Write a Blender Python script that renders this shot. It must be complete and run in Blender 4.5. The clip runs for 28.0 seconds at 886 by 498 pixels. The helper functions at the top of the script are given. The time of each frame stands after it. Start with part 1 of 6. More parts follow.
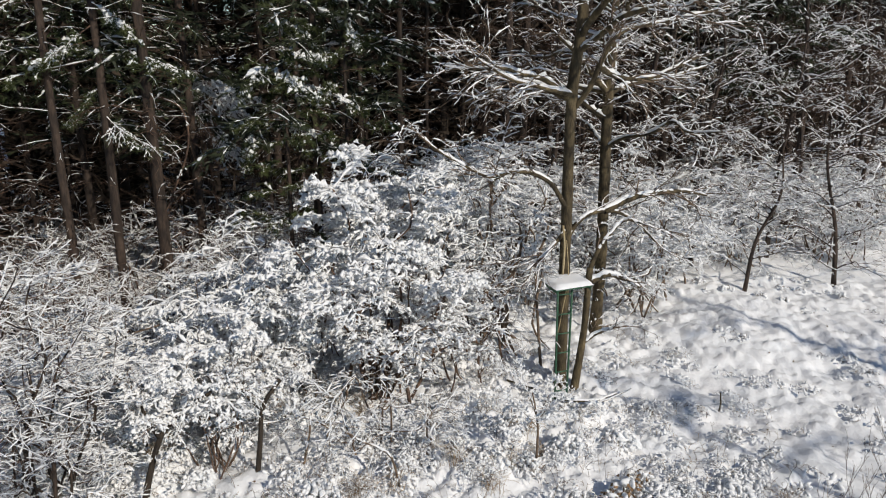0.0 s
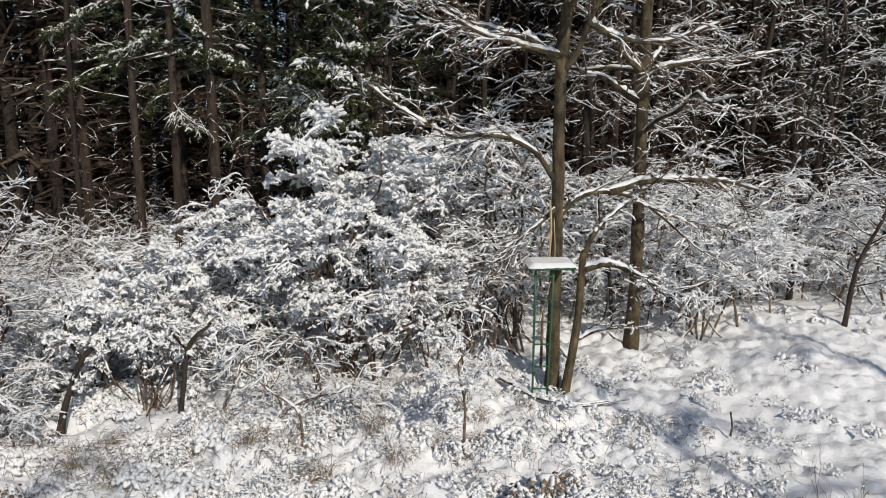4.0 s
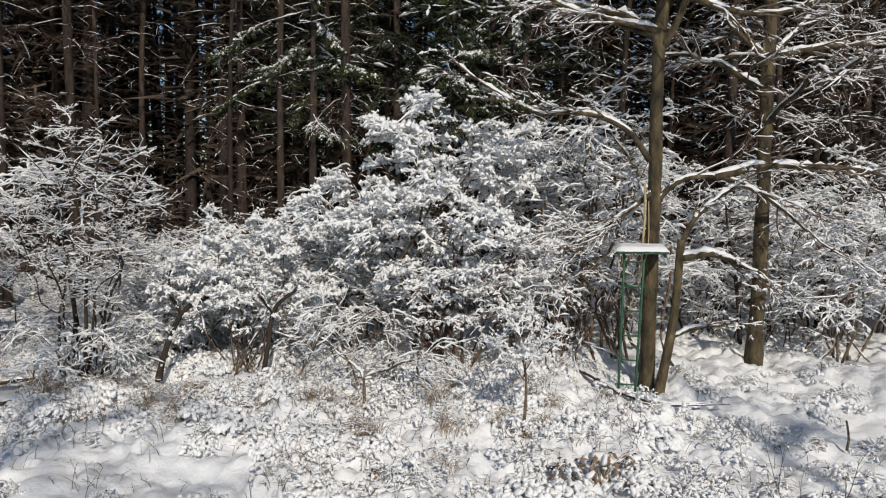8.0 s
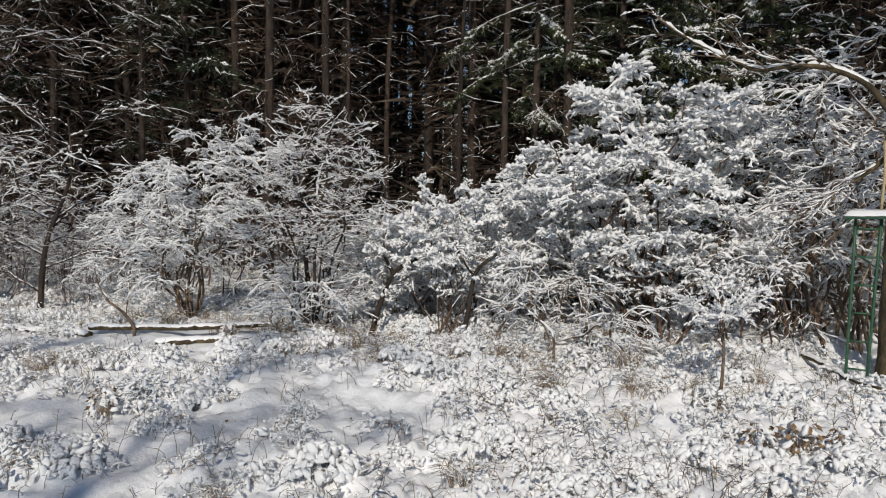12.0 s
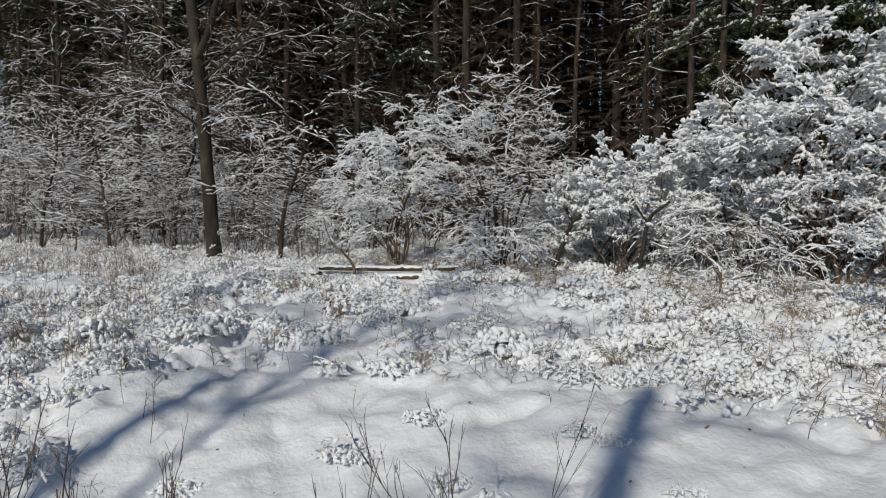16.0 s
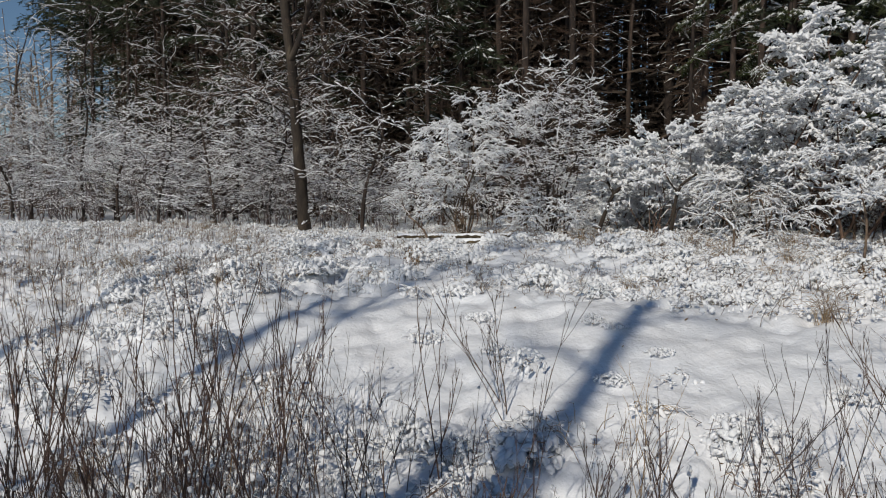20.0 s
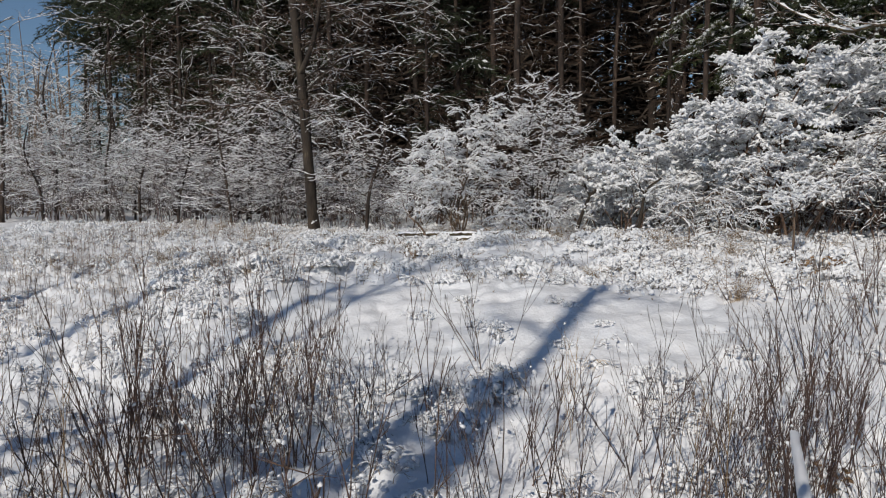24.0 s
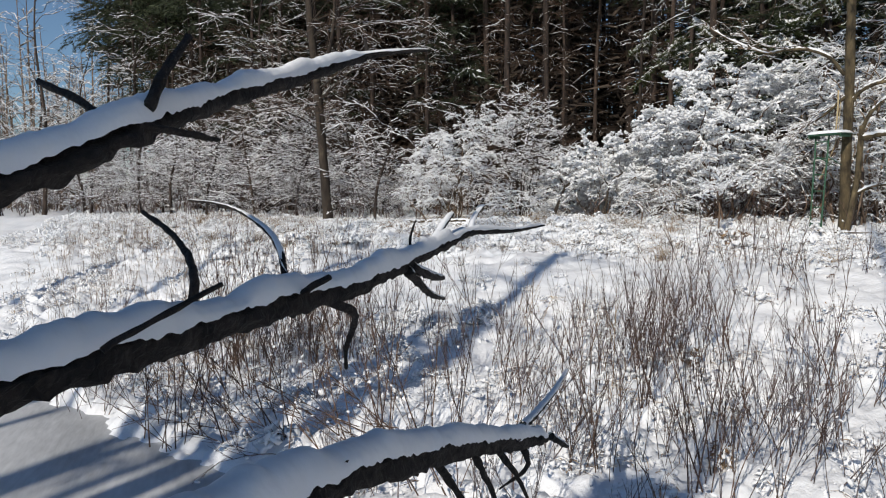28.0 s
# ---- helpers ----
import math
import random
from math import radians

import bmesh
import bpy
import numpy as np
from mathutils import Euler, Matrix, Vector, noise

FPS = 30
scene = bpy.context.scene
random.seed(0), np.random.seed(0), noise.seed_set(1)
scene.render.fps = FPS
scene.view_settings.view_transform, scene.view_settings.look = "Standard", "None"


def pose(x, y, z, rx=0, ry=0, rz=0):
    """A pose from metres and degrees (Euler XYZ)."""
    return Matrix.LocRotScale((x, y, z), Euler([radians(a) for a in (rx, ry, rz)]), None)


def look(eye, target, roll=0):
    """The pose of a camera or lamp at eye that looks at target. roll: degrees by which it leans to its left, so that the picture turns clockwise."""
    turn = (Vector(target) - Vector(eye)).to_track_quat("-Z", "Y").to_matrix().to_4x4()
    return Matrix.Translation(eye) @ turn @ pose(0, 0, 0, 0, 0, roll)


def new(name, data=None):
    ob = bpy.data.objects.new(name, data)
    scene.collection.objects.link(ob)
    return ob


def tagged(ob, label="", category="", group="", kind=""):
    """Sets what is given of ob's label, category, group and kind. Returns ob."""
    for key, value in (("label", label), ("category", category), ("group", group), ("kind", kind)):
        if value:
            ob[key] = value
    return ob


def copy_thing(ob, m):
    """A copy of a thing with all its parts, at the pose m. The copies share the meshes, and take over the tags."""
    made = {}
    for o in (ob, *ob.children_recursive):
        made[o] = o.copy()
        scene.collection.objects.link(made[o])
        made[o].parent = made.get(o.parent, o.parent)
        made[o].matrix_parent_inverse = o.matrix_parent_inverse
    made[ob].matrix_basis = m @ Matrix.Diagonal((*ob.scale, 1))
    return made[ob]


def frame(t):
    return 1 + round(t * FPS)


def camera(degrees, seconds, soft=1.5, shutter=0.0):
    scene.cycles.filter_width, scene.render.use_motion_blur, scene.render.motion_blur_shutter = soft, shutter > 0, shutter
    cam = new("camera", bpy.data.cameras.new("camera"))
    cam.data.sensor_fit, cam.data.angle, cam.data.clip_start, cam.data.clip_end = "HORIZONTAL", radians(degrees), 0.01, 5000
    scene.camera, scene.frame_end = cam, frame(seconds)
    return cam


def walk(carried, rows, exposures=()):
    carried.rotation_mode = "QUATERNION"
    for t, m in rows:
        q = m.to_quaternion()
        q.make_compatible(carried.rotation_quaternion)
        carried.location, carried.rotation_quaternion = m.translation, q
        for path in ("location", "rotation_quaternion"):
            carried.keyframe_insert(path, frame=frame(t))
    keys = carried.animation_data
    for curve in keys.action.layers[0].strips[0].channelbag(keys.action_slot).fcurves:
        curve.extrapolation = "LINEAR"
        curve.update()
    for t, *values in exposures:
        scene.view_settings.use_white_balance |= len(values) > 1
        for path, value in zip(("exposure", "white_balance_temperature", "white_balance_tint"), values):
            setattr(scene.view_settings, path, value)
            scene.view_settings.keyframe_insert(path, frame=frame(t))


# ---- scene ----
cam = camera(63.2, 28.0, 1.1)
PATH = [
    (0, (0.284, -0.128, 5.153), (0.237, 1.796, 4.612), 0.0),
    (0.5, (0.649, -0.047, 4.942), (0.519, 1.88, 4.424), 0.0),
    (1, (1.082, 0.026, 4.705), (0.873, 1.954, 4.217), 0.0),
    (1.5, (1.521, 0.111, 4.472), (1.242, 2.038, 4.017), 0.1),
    (2, (1.928, 0.237, 4.321), (1.574, 2.157, 3.885), 0.3),
    (2.5, (2.333, 0.365, 4.164), (1.91, 2.275, 3.748), 0.4),
    (3, (2.746, 0.502, 3.965), (2.245, 2.399, 3.577), 0.4),
    (3.5, (3.13, 0.634, 3.796), (2.562, 2.517, 3.428), 0.4),
    (5.5, (4.139, 1.01, 3.145), (3.37, 2.837, 2.879), 0.6),
    (6, (4.244, 1.054, 3.029), (3.424, 2.862, 2.782), 0.7),
    (6.5, (4.339, 1.098, 2.896), (3.459, 2.88, 2.672), 0.7),
    (7, (4.457, 1.173, 2.781), (3.506, 2.921, 2.576), 0.8),
    (7.5, (4.537, 1.247, 2.652), (3.517, 2.957, 2.464), 0.9),
    (8, (4.619, 1.319, 2.547), (3.531, 2.988, 2.372), 1.0),
    (8.5, (4.707, 1.41, 2.45), (3.544, 3.028, 2.284), 1.1),
    (9, (4.795, 1.485, 2.367), (3.558, 3.049, 2.208), 1.1),
    (9.5, (4.858, 1.535, 2.258), (3.552, 3.042, 2.109), 1.1),
    (10, (4.918, 1.595, 2.18), (3.548, 3.045, 2.037), 1.2),
    (10.5, (4.98, 1.652, 2.101), (3.546, 3.04, 1.96), 1.1),
    (11, (5.036, 1.681, 2.024), (3.546, 3.008, 1.887), 1.1),
    (11.5, (5.106, 1.682, 1.944), (3.566, 2.951, 1.811), 1.1),
    (12, (5.175, 1.647, 1.868), (3.587, 2.855, 1.738), 1.1),
    (12.5, (5.257, 1.621, 1.806), (3.621, 2.763, 1.676), 1.0),
    (13, (5.359, 1.577, 1.699), (3.68, 2.656, 1.572), 1.0),
    (13.5, (5.476, 1.518, 1.609), (3.761, 2.539, 1.481), 1.1),
    (15.5, (6.134, 1.245, 1.31), (4.305, 2.041, 1.165), 0.6),
    (16, (6.36, 1.161, 1.241), (4.509, 1.904, 1.096), 0.5),
    (16.5, (6.586, 1.075, 1.184), (4.717, 1.772, 1.036), 0.4),
    (17, (6.818, 0.986, 1.137), (4.936, 1.647, 0.987), 0.3),
    (17.5, (7.058, 0.912, 1.075), (5.166, 1.543, 0.925), 0.3),
    (18, (7.31, 0.839, 1.028), (5.408, 1.441, 0.875), 0.1),
    (18.5, (7.585, 0.756, 0.973), (5.68, 1.344, 0.817), 0.1),
    (19, (7.821, 0.705, 0.923), (5.911, 1.276, 0.765), 0.0),
    (19.5, (8.092, 0.598, 0.895), (6.181, 1.166, 0.738), 0.0),
    (20, (8.327, 0.534, 0.875), (6.415, 1.102, 0.72), 0.1),
    (20.5, (8.512, 0.535, 0.872), (6.6, 1.098, 0.717), 0.1),
    (21, (8.694, 0.516, 0.891), (6.781, 1.076, 0.733), -0.0),
    (21.5, (8.873, 0.482, 0.927), (6.959, 1.042, 0.766), -0.1),
    (23.5, (9.628, 0.266, 0.965), (7.715, 0.828, 0.807), -0.1),
    (24, (9.948, 0.207, 0.949), (8.035, 0.766, 0.791), -0.1),
    (24.5, (10.334, 0.138, 0.925), (8.42, 0.694, 0.767), -0.1),
    (25, (10.608, 0.062, 0.86), (8.693, 0.618, 0.703), -0.2),
    (25.5, (10.934, -0.039, 0.824), (9.02, 0.519, 0.667), -0.2),
    (26, (11.281, -0.137, 0.794), (9.367, 0.42, 0.637), -0.2),
    (26.5, (11.619, -0.243, 0.766), (9.705, 0.317, 0.609), -0.2),
    (27, (11.983, -0.349, 0.756), (10.069, 0.212, 0.6), -0.2),
    (27.5, (12.331, -0.476, 0.743), (10.418, 0.086, 0.587), -0.1),
    (28, (12.63, -0.59, 0.747), (10.718, -0.026, 0.592), -0.1),
]
walk(cam, [(t, look(eye, target, roll)) for t, eye, target, roll in PATH],
     exposures=[(0, -0.6, 6900, 9), (8, -0.7, 7000, 9), (13, -0.82, 6900, 9), (17, -0.95, 6760, 7), (21, -0.89, 6780, 9), (25, -0.73, 6780, 10), (28, -0.47, 6750, 9)])

# ---- world and sun ----
SUN_ELEV, SUN_AZ = radians(33), radians(135)
world = bpy.data.worlds.new("winter_sky")
scene.world = world
world.use_nodes = True
sky = world.node_tree.nodes.new("ShaderNodeTexSky")
sky.sky_type, sky.sun_disc = "NISHITA", False
sky.sun_elevation, sky.sun_rotation, sky.altitude = SUN_ELEV, SUN_AZ, 300
sky.dust_density, sky.ozone_density, sky.air_density = 0.05, 5.0, 1.0
world.node_tree.links.new(sky.outputs[0], world.node_tree.nodes["Background"].inputs[0])
world.node_tree.nodes["Background"].inputs[1].default_value = 0.11
sun_data = bpy.data.lights.new("sun", "SUN")
sun_data.energy, sun_data.angle, sun_data.color = 4.75, radians(0.53), (1.0, 0.95, 0.875)
sun = new("sun", sun_data)
sun_way = Vector((math.sin(SUN_AZ) * math.cos(SUN_ELEV), math.cos(SUN_AZ) * math.cos(SUN_ELEV), math.sin(SUN_ELEV)))
sun.matrix_world = look(sun_way * 60, (0, 0, 0))

# ---- materials ----
def material(name, rgb_a, rgb_b, scale, rough=0.8, bump=0.3, bump_scale=None, metal=0.0, stretch=(1, 1, 1), third=None, random_tint=0.0):
    """Two colours mixed by noise at two scales, with relief."""
    m = bpy.data.materials.new(name)
    m.use_nodes = True
    nt = m.node_tree
    nd, lk = nt.nodes, nt.links
    bsdf = nd["Principled BSDF"]
    tc = nd.new("ShaderNodeTexCoord")
    mp = nd.new("ShaderNodeMapping")
    mp.inputs["Scale"].default_value = stretch
    lk.new(tc.outputs["Object"], mp.inputs["Vector"])
    n1 = nd.new("ShaderNodeTexNoise")
    n1.inputs["Scale"].default_value, n1.inputs["Detail"].default_value = scale, 5
    lk.new(mp.outputs[0], n1.inputs["Vector"])
    n2 = nd.new("ShaderNodeTexNoise")
    n2.inputs["Scale"].default_value, n2.inputs["Detail"].default_value = bump_scale or scale * 5, 4
    lk.new(mp.outputs[0], n2.inputs["Vector"])
    ramp = nd.new("ShaderNodeValToRGB")
    ramp.color_ramp.elements[0].position, ramp.color_ramp.elements[1].position = 0.36, 0.64
    ramp.color_ramp.elements[0].color, ramp.color_ramp.elements[1].color = (*rgb_a, 1), (*rgb_b, 1)
    if third:
        e = ramp.color_ramp.elements.new(0.72)
        e.color = (*third, 1)
    lk.new(n1.outputs[0], ramp.inputs[0])
    mix = nd.new("ShaderNodeMix")
    mix.data_type, mix.blend_type = "RGBA", "OVERLAY"
    mix.inputs[0].default_value = 0.35
    lk.new(ramp.outputs[0], mix.inputs[6])
    lk.new(n2.outputs[0], mix.inputs[7])
    out = mix.outputs[2]
    if random_tint:
        info = nd.new("ShaderNodeObjectInfo")
        hsv = nd.new("ShaderNodeHueSaturation")
        mr = nd.new("ShaderNodeMapRange")
        mr.inputs[3].default_value, mr.inputs[4].default_value = 1 - random_tint, 1 + random_tint
        lk.new(info.outputs["Random"], mr.inputs[0])
        lk.new(mr.outputs[0], hsv.inputs["Value"])
        lk.new(out, hsv.inputs["Color"])
        out = hsv.outputs[0]
    lk.new(out, bsdf.inputs["Base Color"])
    bsdf.inputs["Roughness"].default_value, bsdf.inputs["Metallic"].default_value = rough, metal
    if bump:
        b = nd.new("ShaderNodeBump")
        b.inputs["Strength"].default_value, b.inputs["Distance"].default_value = bump, 0.02
        lk.new(n2.outputs[0], b.inputs["Height"])
        lk.new(b.outputs[0], bsdf.inputs["Normal"])
    return m


SNOW = material("snow", (0.85, 0.865, 0.885), (0.9, 0.9, 0.91), 5, 0.7, 0.22, 18)
SNOW_GROUND = material("ground_snow", (0.84, 0.855, 0.88), (0.9, 0.9, 0.91), 1.3, 0.6, 0.6, 22)
BARK = material("bark_brown", (0.034, 0.025, 0.013), (0.13, 0.098, 0.052), 9, 0.92, 1.0, 40, stretch=(1, 1, 0.4), third=(0.21, 0.165, 0.09), random_tint=0.2)
BARK_MID = material("bark_greybrown", (0.018, 0.013, 0.01), (0.055, 0.041, 0.029), 5, 0.92, 1.0, 34, stretch=(1, 1, 0.3), third=(0.11, 0.088, 0.06))
BARK_DARK = material("bark_dark", (0.02, 0.014, 0.011), (0.06, 0.041, 0.031), 11, 0.92, 1.0, 30, stretch=(1, 1, 0.3), random_tint=0.35)
BARK_WET = material("bark_wet", (0.007, 0.0055, 0.005), (0.026, 0.02, 0.017), 22, 0.9, 1.0, 60, third=(0.045, 0.035, 0.03))
TWIG = material("twig_brown", (0.085, 0.058, 0.04), (0.21, 0.147, 0.1), 9, 0.85, 0.2)
TWIG_GREY = material("twig_grey", (0.075, 0.06, 0.06), (0.19, 0.16, 0.158), 9, 0.85, 0.2)
TWIG_DEAD = material("twig_dead", (0.05, 0.03, 0.02), (0.14, 0.08, 0.052), 9, 0.9, 0.2, random_tint=0.25)
TWIG_DARK = material("twig_dark", (0.055, 0.033, 0.023), (0.17, 0.105, 0.072), 9, 0.85, 0.2)
STEM_RED = material("stem_redbrown", (0.045, 0.027, 0.021), (0.13, 0.078, 0.058), 5, 0.7, 0.2, random_tint=0.35)
STEM_TAN = material("stem_tan", (0.25, 0.17, 0.1), (0.42, 0.31, 0.19), 5, 0.85, 0.2, random_tint=0.25)
DRY_LEAF = material("dry_leaf", (0.12, 0.07, 0.036), (0.3, 0.19, 0.1), 12, 0.8, 0.3, random_tint=0.3)
NEEDLE_FAR = material("needle_far", (0.04, 0.03, 0.023), (0.105, 0.077, 0.056), 1, 0.9, 0.0)
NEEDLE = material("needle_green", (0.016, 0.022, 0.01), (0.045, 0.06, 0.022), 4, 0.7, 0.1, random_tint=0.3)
# brighter copy of the needle green, with sunlight put into the colour
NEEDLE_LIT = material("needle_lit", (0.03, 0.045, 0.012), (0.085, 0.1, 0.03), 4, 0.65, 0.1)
GREEN_PAINT = material("green_paint", (0.02, 0.075, 0.04), (0.035, 0.11, 0.06), 14, 0.5, 0.2, third=(0.07, 0.06, 0.04))
ROPE = material("rope", (0.4, 0.3, 0.16), (0.55, 0.45, 0.28), 40, 0.9, 0.4)
# grey ice tone; its stretched dark streaks also paint in shadow bands
ICE = material("snowy_ice", (0.42, 0.425, 0.43), (0.62, 0.62, 0.62), 0.9, 0.5, 0.3, 9, stretch=(0.5, 1.9, 1), third=(0.75, 0.75, 0.75))

# ---- mesh helpers ----
def mesh_np(name, verts, faces, mat, smooth=True):
    """A mesh from an (n, 3) array and an (m, 3 or 4) array."""
    verts, faces = np.asarray(verts, np.float32), np.asarray(faces, np.int32)
    me = bpy.data.meshes.new(name)
    k = faces.shape[1]
    me.vertices.add(len(verts))
    me.vertices.foreach_set("co", verts.ravel())
    me.loops.add(faces.size)
    me.loops.foreach_set("vertex_index", faces.ravel())
    me.polygons.add(len(faces))
    me.polygons.foreach_set("loop_start", np.arange(0, faces.size, k, dtype=np.int32))
    me.polygons.foreach_set("use_smooth", np.full(len(faces), smooth))
    me.update(calc_edges=True)
    me.materials.append(mat)
    return me


def rings(P, R, n, lift=None, squash=1.0):
    """Rings of n points about consecutive rows of P (s, k, 3) with radii R (s, k)."""
    D = P[:, -1] - P[:, 0]
    D /= np.linalg.norm(D, axis=1, keepdims=True) + 1e-9
    A = np.cross(D, np.array((0.0, 0.0, 1.0)))
    flat = np.linalg.norm(A, axis=1) < 1e-3
    A[flat] = (1, 0, 0)
    A /= np.linalg.norm(A, axis=1, keepdims=True)
    B = np.cross(A, D)
    ang = np.arange(n) * 2 * np.pi / n
    off = np.cos(ang)[None, :, None] * A[:, None, :] + squash * np.sin(ang)[None, :, None] * B[:, None, :]
    return P[:, :, None, :] + R[:, :, None, None] * off[:, None, :, :]


def tubes(P, R, n, squash=1.0):
    """Separate open tubes: P (s, k, 3), R (s, k). Returns verts and quads."""
    s, k, _ = P.shape
    V = rings(P, R, n, squash=squash).reshape(-1, 3)
    base = (np.arange(s) * k * n)[:, None, None] + (np.arange(k - 1) * n)[None, :, None] + np.arange(n)[None, None, :]
    nxt = (np.arange(s) * k * n)[:, None, None] + (np.arange(k - 1) * n)[None, :, None] + ((np.arange(n) + 1) % n)[None, None, :]
    F = np.stack((base, nxt, nxt + n, base + n), -1).reshape(-1, 4)
    return V, F


def segs_mesh(name, segs, mat, n=3):
    a = np.array([(*s[0], *s[1]) for s in segs], np.float64).reshape(-1, 2, 3)
    r = np.array([(s[2], s[3]) for s in segs])
    V, F = tubes(a, r, n)
    return mesh_np(name, V, F, mat)


def snow_mesh(name, segs, rng, amount=1.0, n=4, base=0.008, top=0.045, skip=0.12, lumps=0.12):
    """Snow lying along the upper side of twigs and limbs, as uneven ridges with some fat lumps."""
    a = np.array([(*s[0], *s[1]) for s in segs], np.float64).reshape(-1, 2, 3)
    r = np.array([(s[2] + s[3]) * 0.5 for s in segs])
    d = a[:, 1] - a[:, 0]
    flat = np.hypot(d[:, 0], d[:, 1]) / (np.linalg.norm(d, axis=1) + 1e-9)
    g = np.random.RandomState(rng.randrange(1 << 30))
    keep = g.rand(len(a)) < np.clip(flat * 1.6 - 0.3, 0.04, 1) - skip
    a, r, flat = a[keep], r[keep], flat[keep]
    fat = np.where(g.rand(len(a)) < lumps, 1.6 + g.rand(len(a)), 1.0)
    w = np.minimum((base + 0.95 * r) * amount * (0.55 + 0.9 * g.rand(len(a))) * fat, np.maximum(top, 1.1 * r)) * (0.4 + 0.6 * flat)
    t0, t1 = 0.3 * g.rand(len(a))[:, None], 1 - 0.3 * g.rand(len(a))[:, None]
    e0, e1 = a[:, 0] + (a[:, 1] - a[:, 0]) * t0 * (fat > 1)[:, None], a[:, 0] + (a[:, 1] - a[:, 0]) * np.where((fat > 1)[:, None], t1, 1)
    mid = (e0 + e1) / 2 + (g.rand(len(a), 3) - 0.5) * 0.3 * w[:, None]
    P = np.stack((e0, mid, e1), 1)
    P[:, :, 2] += (r * 0.55 + w * 0.4)[:, None]
    P[:, 1, 2] += w * 0.25
    R = np.stack((w * (0.3 + 0.4 * g.rand(len(a))), w, w * (0.25 + 0.4 * g.rand(len(a)))), 1)
    V, F = tubes(P, R, n, squash=0.85)
    return mesh_np(name, V, F, SNOW)


def seg_lines(segs):
    """Loose segments as one group of lines."""
    A = np.array([(*p, *q) for p, q, r0, r1 in segs]).reshape(-1, 2, 3)
    R = np.array([(r0, r1) for p, q, r0, r1 in segs])
    return [(np.stack((A[:, 0], A.mean(1), A[:, 1]), 1), np.stack((R[:, 0], R.mean(1), R[:, 1]), 1))]


def path_tube(pts, radii, n=10, rough=0.0, seed=0, knobs=0.0):
    """One continuous tube along points, with closed ends. Returns verts, quads."""
    P = [Vector(p) for p in pts]
    V, F = [], []
    up = Vector((0.3, 1, 0.1)).normalized()
    for i, p in enumerate(P):
        d = (P[min(i + 1, len(P) - 1)] - P[max(i - 1, 0)]).normalized()
        a = d.cross(up).normalized()
        b = a.cross(d)
        for j in range(n):
            q = 2 * math.pi * j / n
            k = radii[i] * (1 + rough * noise.noise((p.x * 3 + 2 * math.cos(q) + seed, p.y * 3 + 2 * math.sin(q), p.z * 2.2)) + knobs * noise.noise((p.x * 28 + 1.5 * math.cos(q), p.y * 28 + 1.5 * math.sin(q), p.z * 28 + seed)))
            V.append(p + (a * math.cos(q) + b * math.sin(q)) * k)
    for i in range(len(P) - 1):
        for j in range(n):
            F.append((i * n + j, i * n + (j + 1) % n, (i + 1) * n + (j + 1) % n, (i + 1) * n + j))
    for e in (0, len(P) - 1):
        c = len(V)
        V.append(P[e])
        for j in range(0, n):
            F.append((e * n + j, e * n + (j + 1) % n, c, c) if e else (e * n + (j + 1) % n, e * n + j, c, c))
    quads = [f for f in F if f[2] != f[3]]
    tris = [f[:3] for f in F if f[2] == f[3]]
    return [tuple(v) for v in V], quads + tris


def smooth_pts(pts, per=4):
    """Catmull-Rom through points."""
    P = [Vector(p) for p in pts]
    P = [P[0] * 2 - P[1]] + P + [P[-1] * 2 - P[-2]]
    out = []
    for i in range(1, len(P) - 2):
        for k in range(per):
            t = k / per
            a, b, c, d = P[i - 1:i + 3]
            out.append(0.5 * (2 * b + (c - a) * t + (2 * a - 5 * b + 4 * c - d) * t * t + (3 * b - a - 3 * c + d) * t ** 3))
    return out + [P[-2]]


def part(name, me, parent, label="", kind=""):
    ob = new(name, me)
    ob.parent = parent
    return tagged(ob, label, kind=kind)


def pymesh(name, V, F, mat, smooth=True):
    me = bpy.data.meshes.new(name)
    me.from_pydata(V, [], F)
    me.polygons.foreach_set("use_smooth", [smooth] * len(F))
    me.materials.append(mat)
    return me


def tube_mesh(name, pts, r0, r1, mat, n=10, per=4, rough=0.12, seed=0, flare=0.0, knobs=0.0):
    P = smooth_pts(pts, per)
    k = len(P) - 1
    radii = [(r0 + (r1 - r0) * i / k) * (1 + flare * max(0, 1 - i / k * 8) ** 2) for i in range(k + 1)]
    V, F = path_tube(P, radii, n, rough, seed, knobs)
    return pymesh(name, V, F, mat)


def thing(name, place, label, category, group=""):
    ob = new(name)
    ob.empty_display_size = 0.2
    ob.location = place
    return tagged(ob, label, category, group)


def sway(rng, d, amount):
    return (d + Vector((rng.gauss(0, amount), rng.gauss(0, amount), rng.gauss(0, amount)))).normalized()


def limb_line(rng, a, b, rise=0.25, wob=0.06, n=6):
    """A bent line from a to b."""
    a, b = Vector(a), Vector(b)
    L = (b - a).length
    pts = []
    for i in range(n + 1):
        t = i / n
        p = a.lerp(b, t)
        p.z += rise * L * math.sin(math.pi * t) * 0.5
        if 0 < i < n:
            p += Vector((rng.gauss(0, wob), rng.gauss(0, wob), rng.gauss(0, wob))) * L * 0.6
        pts.append(p)
    return pts

def unit(A):
    return A / (np.linalg.norm(A, axis=-1, keepdims=True) + 1e-9)


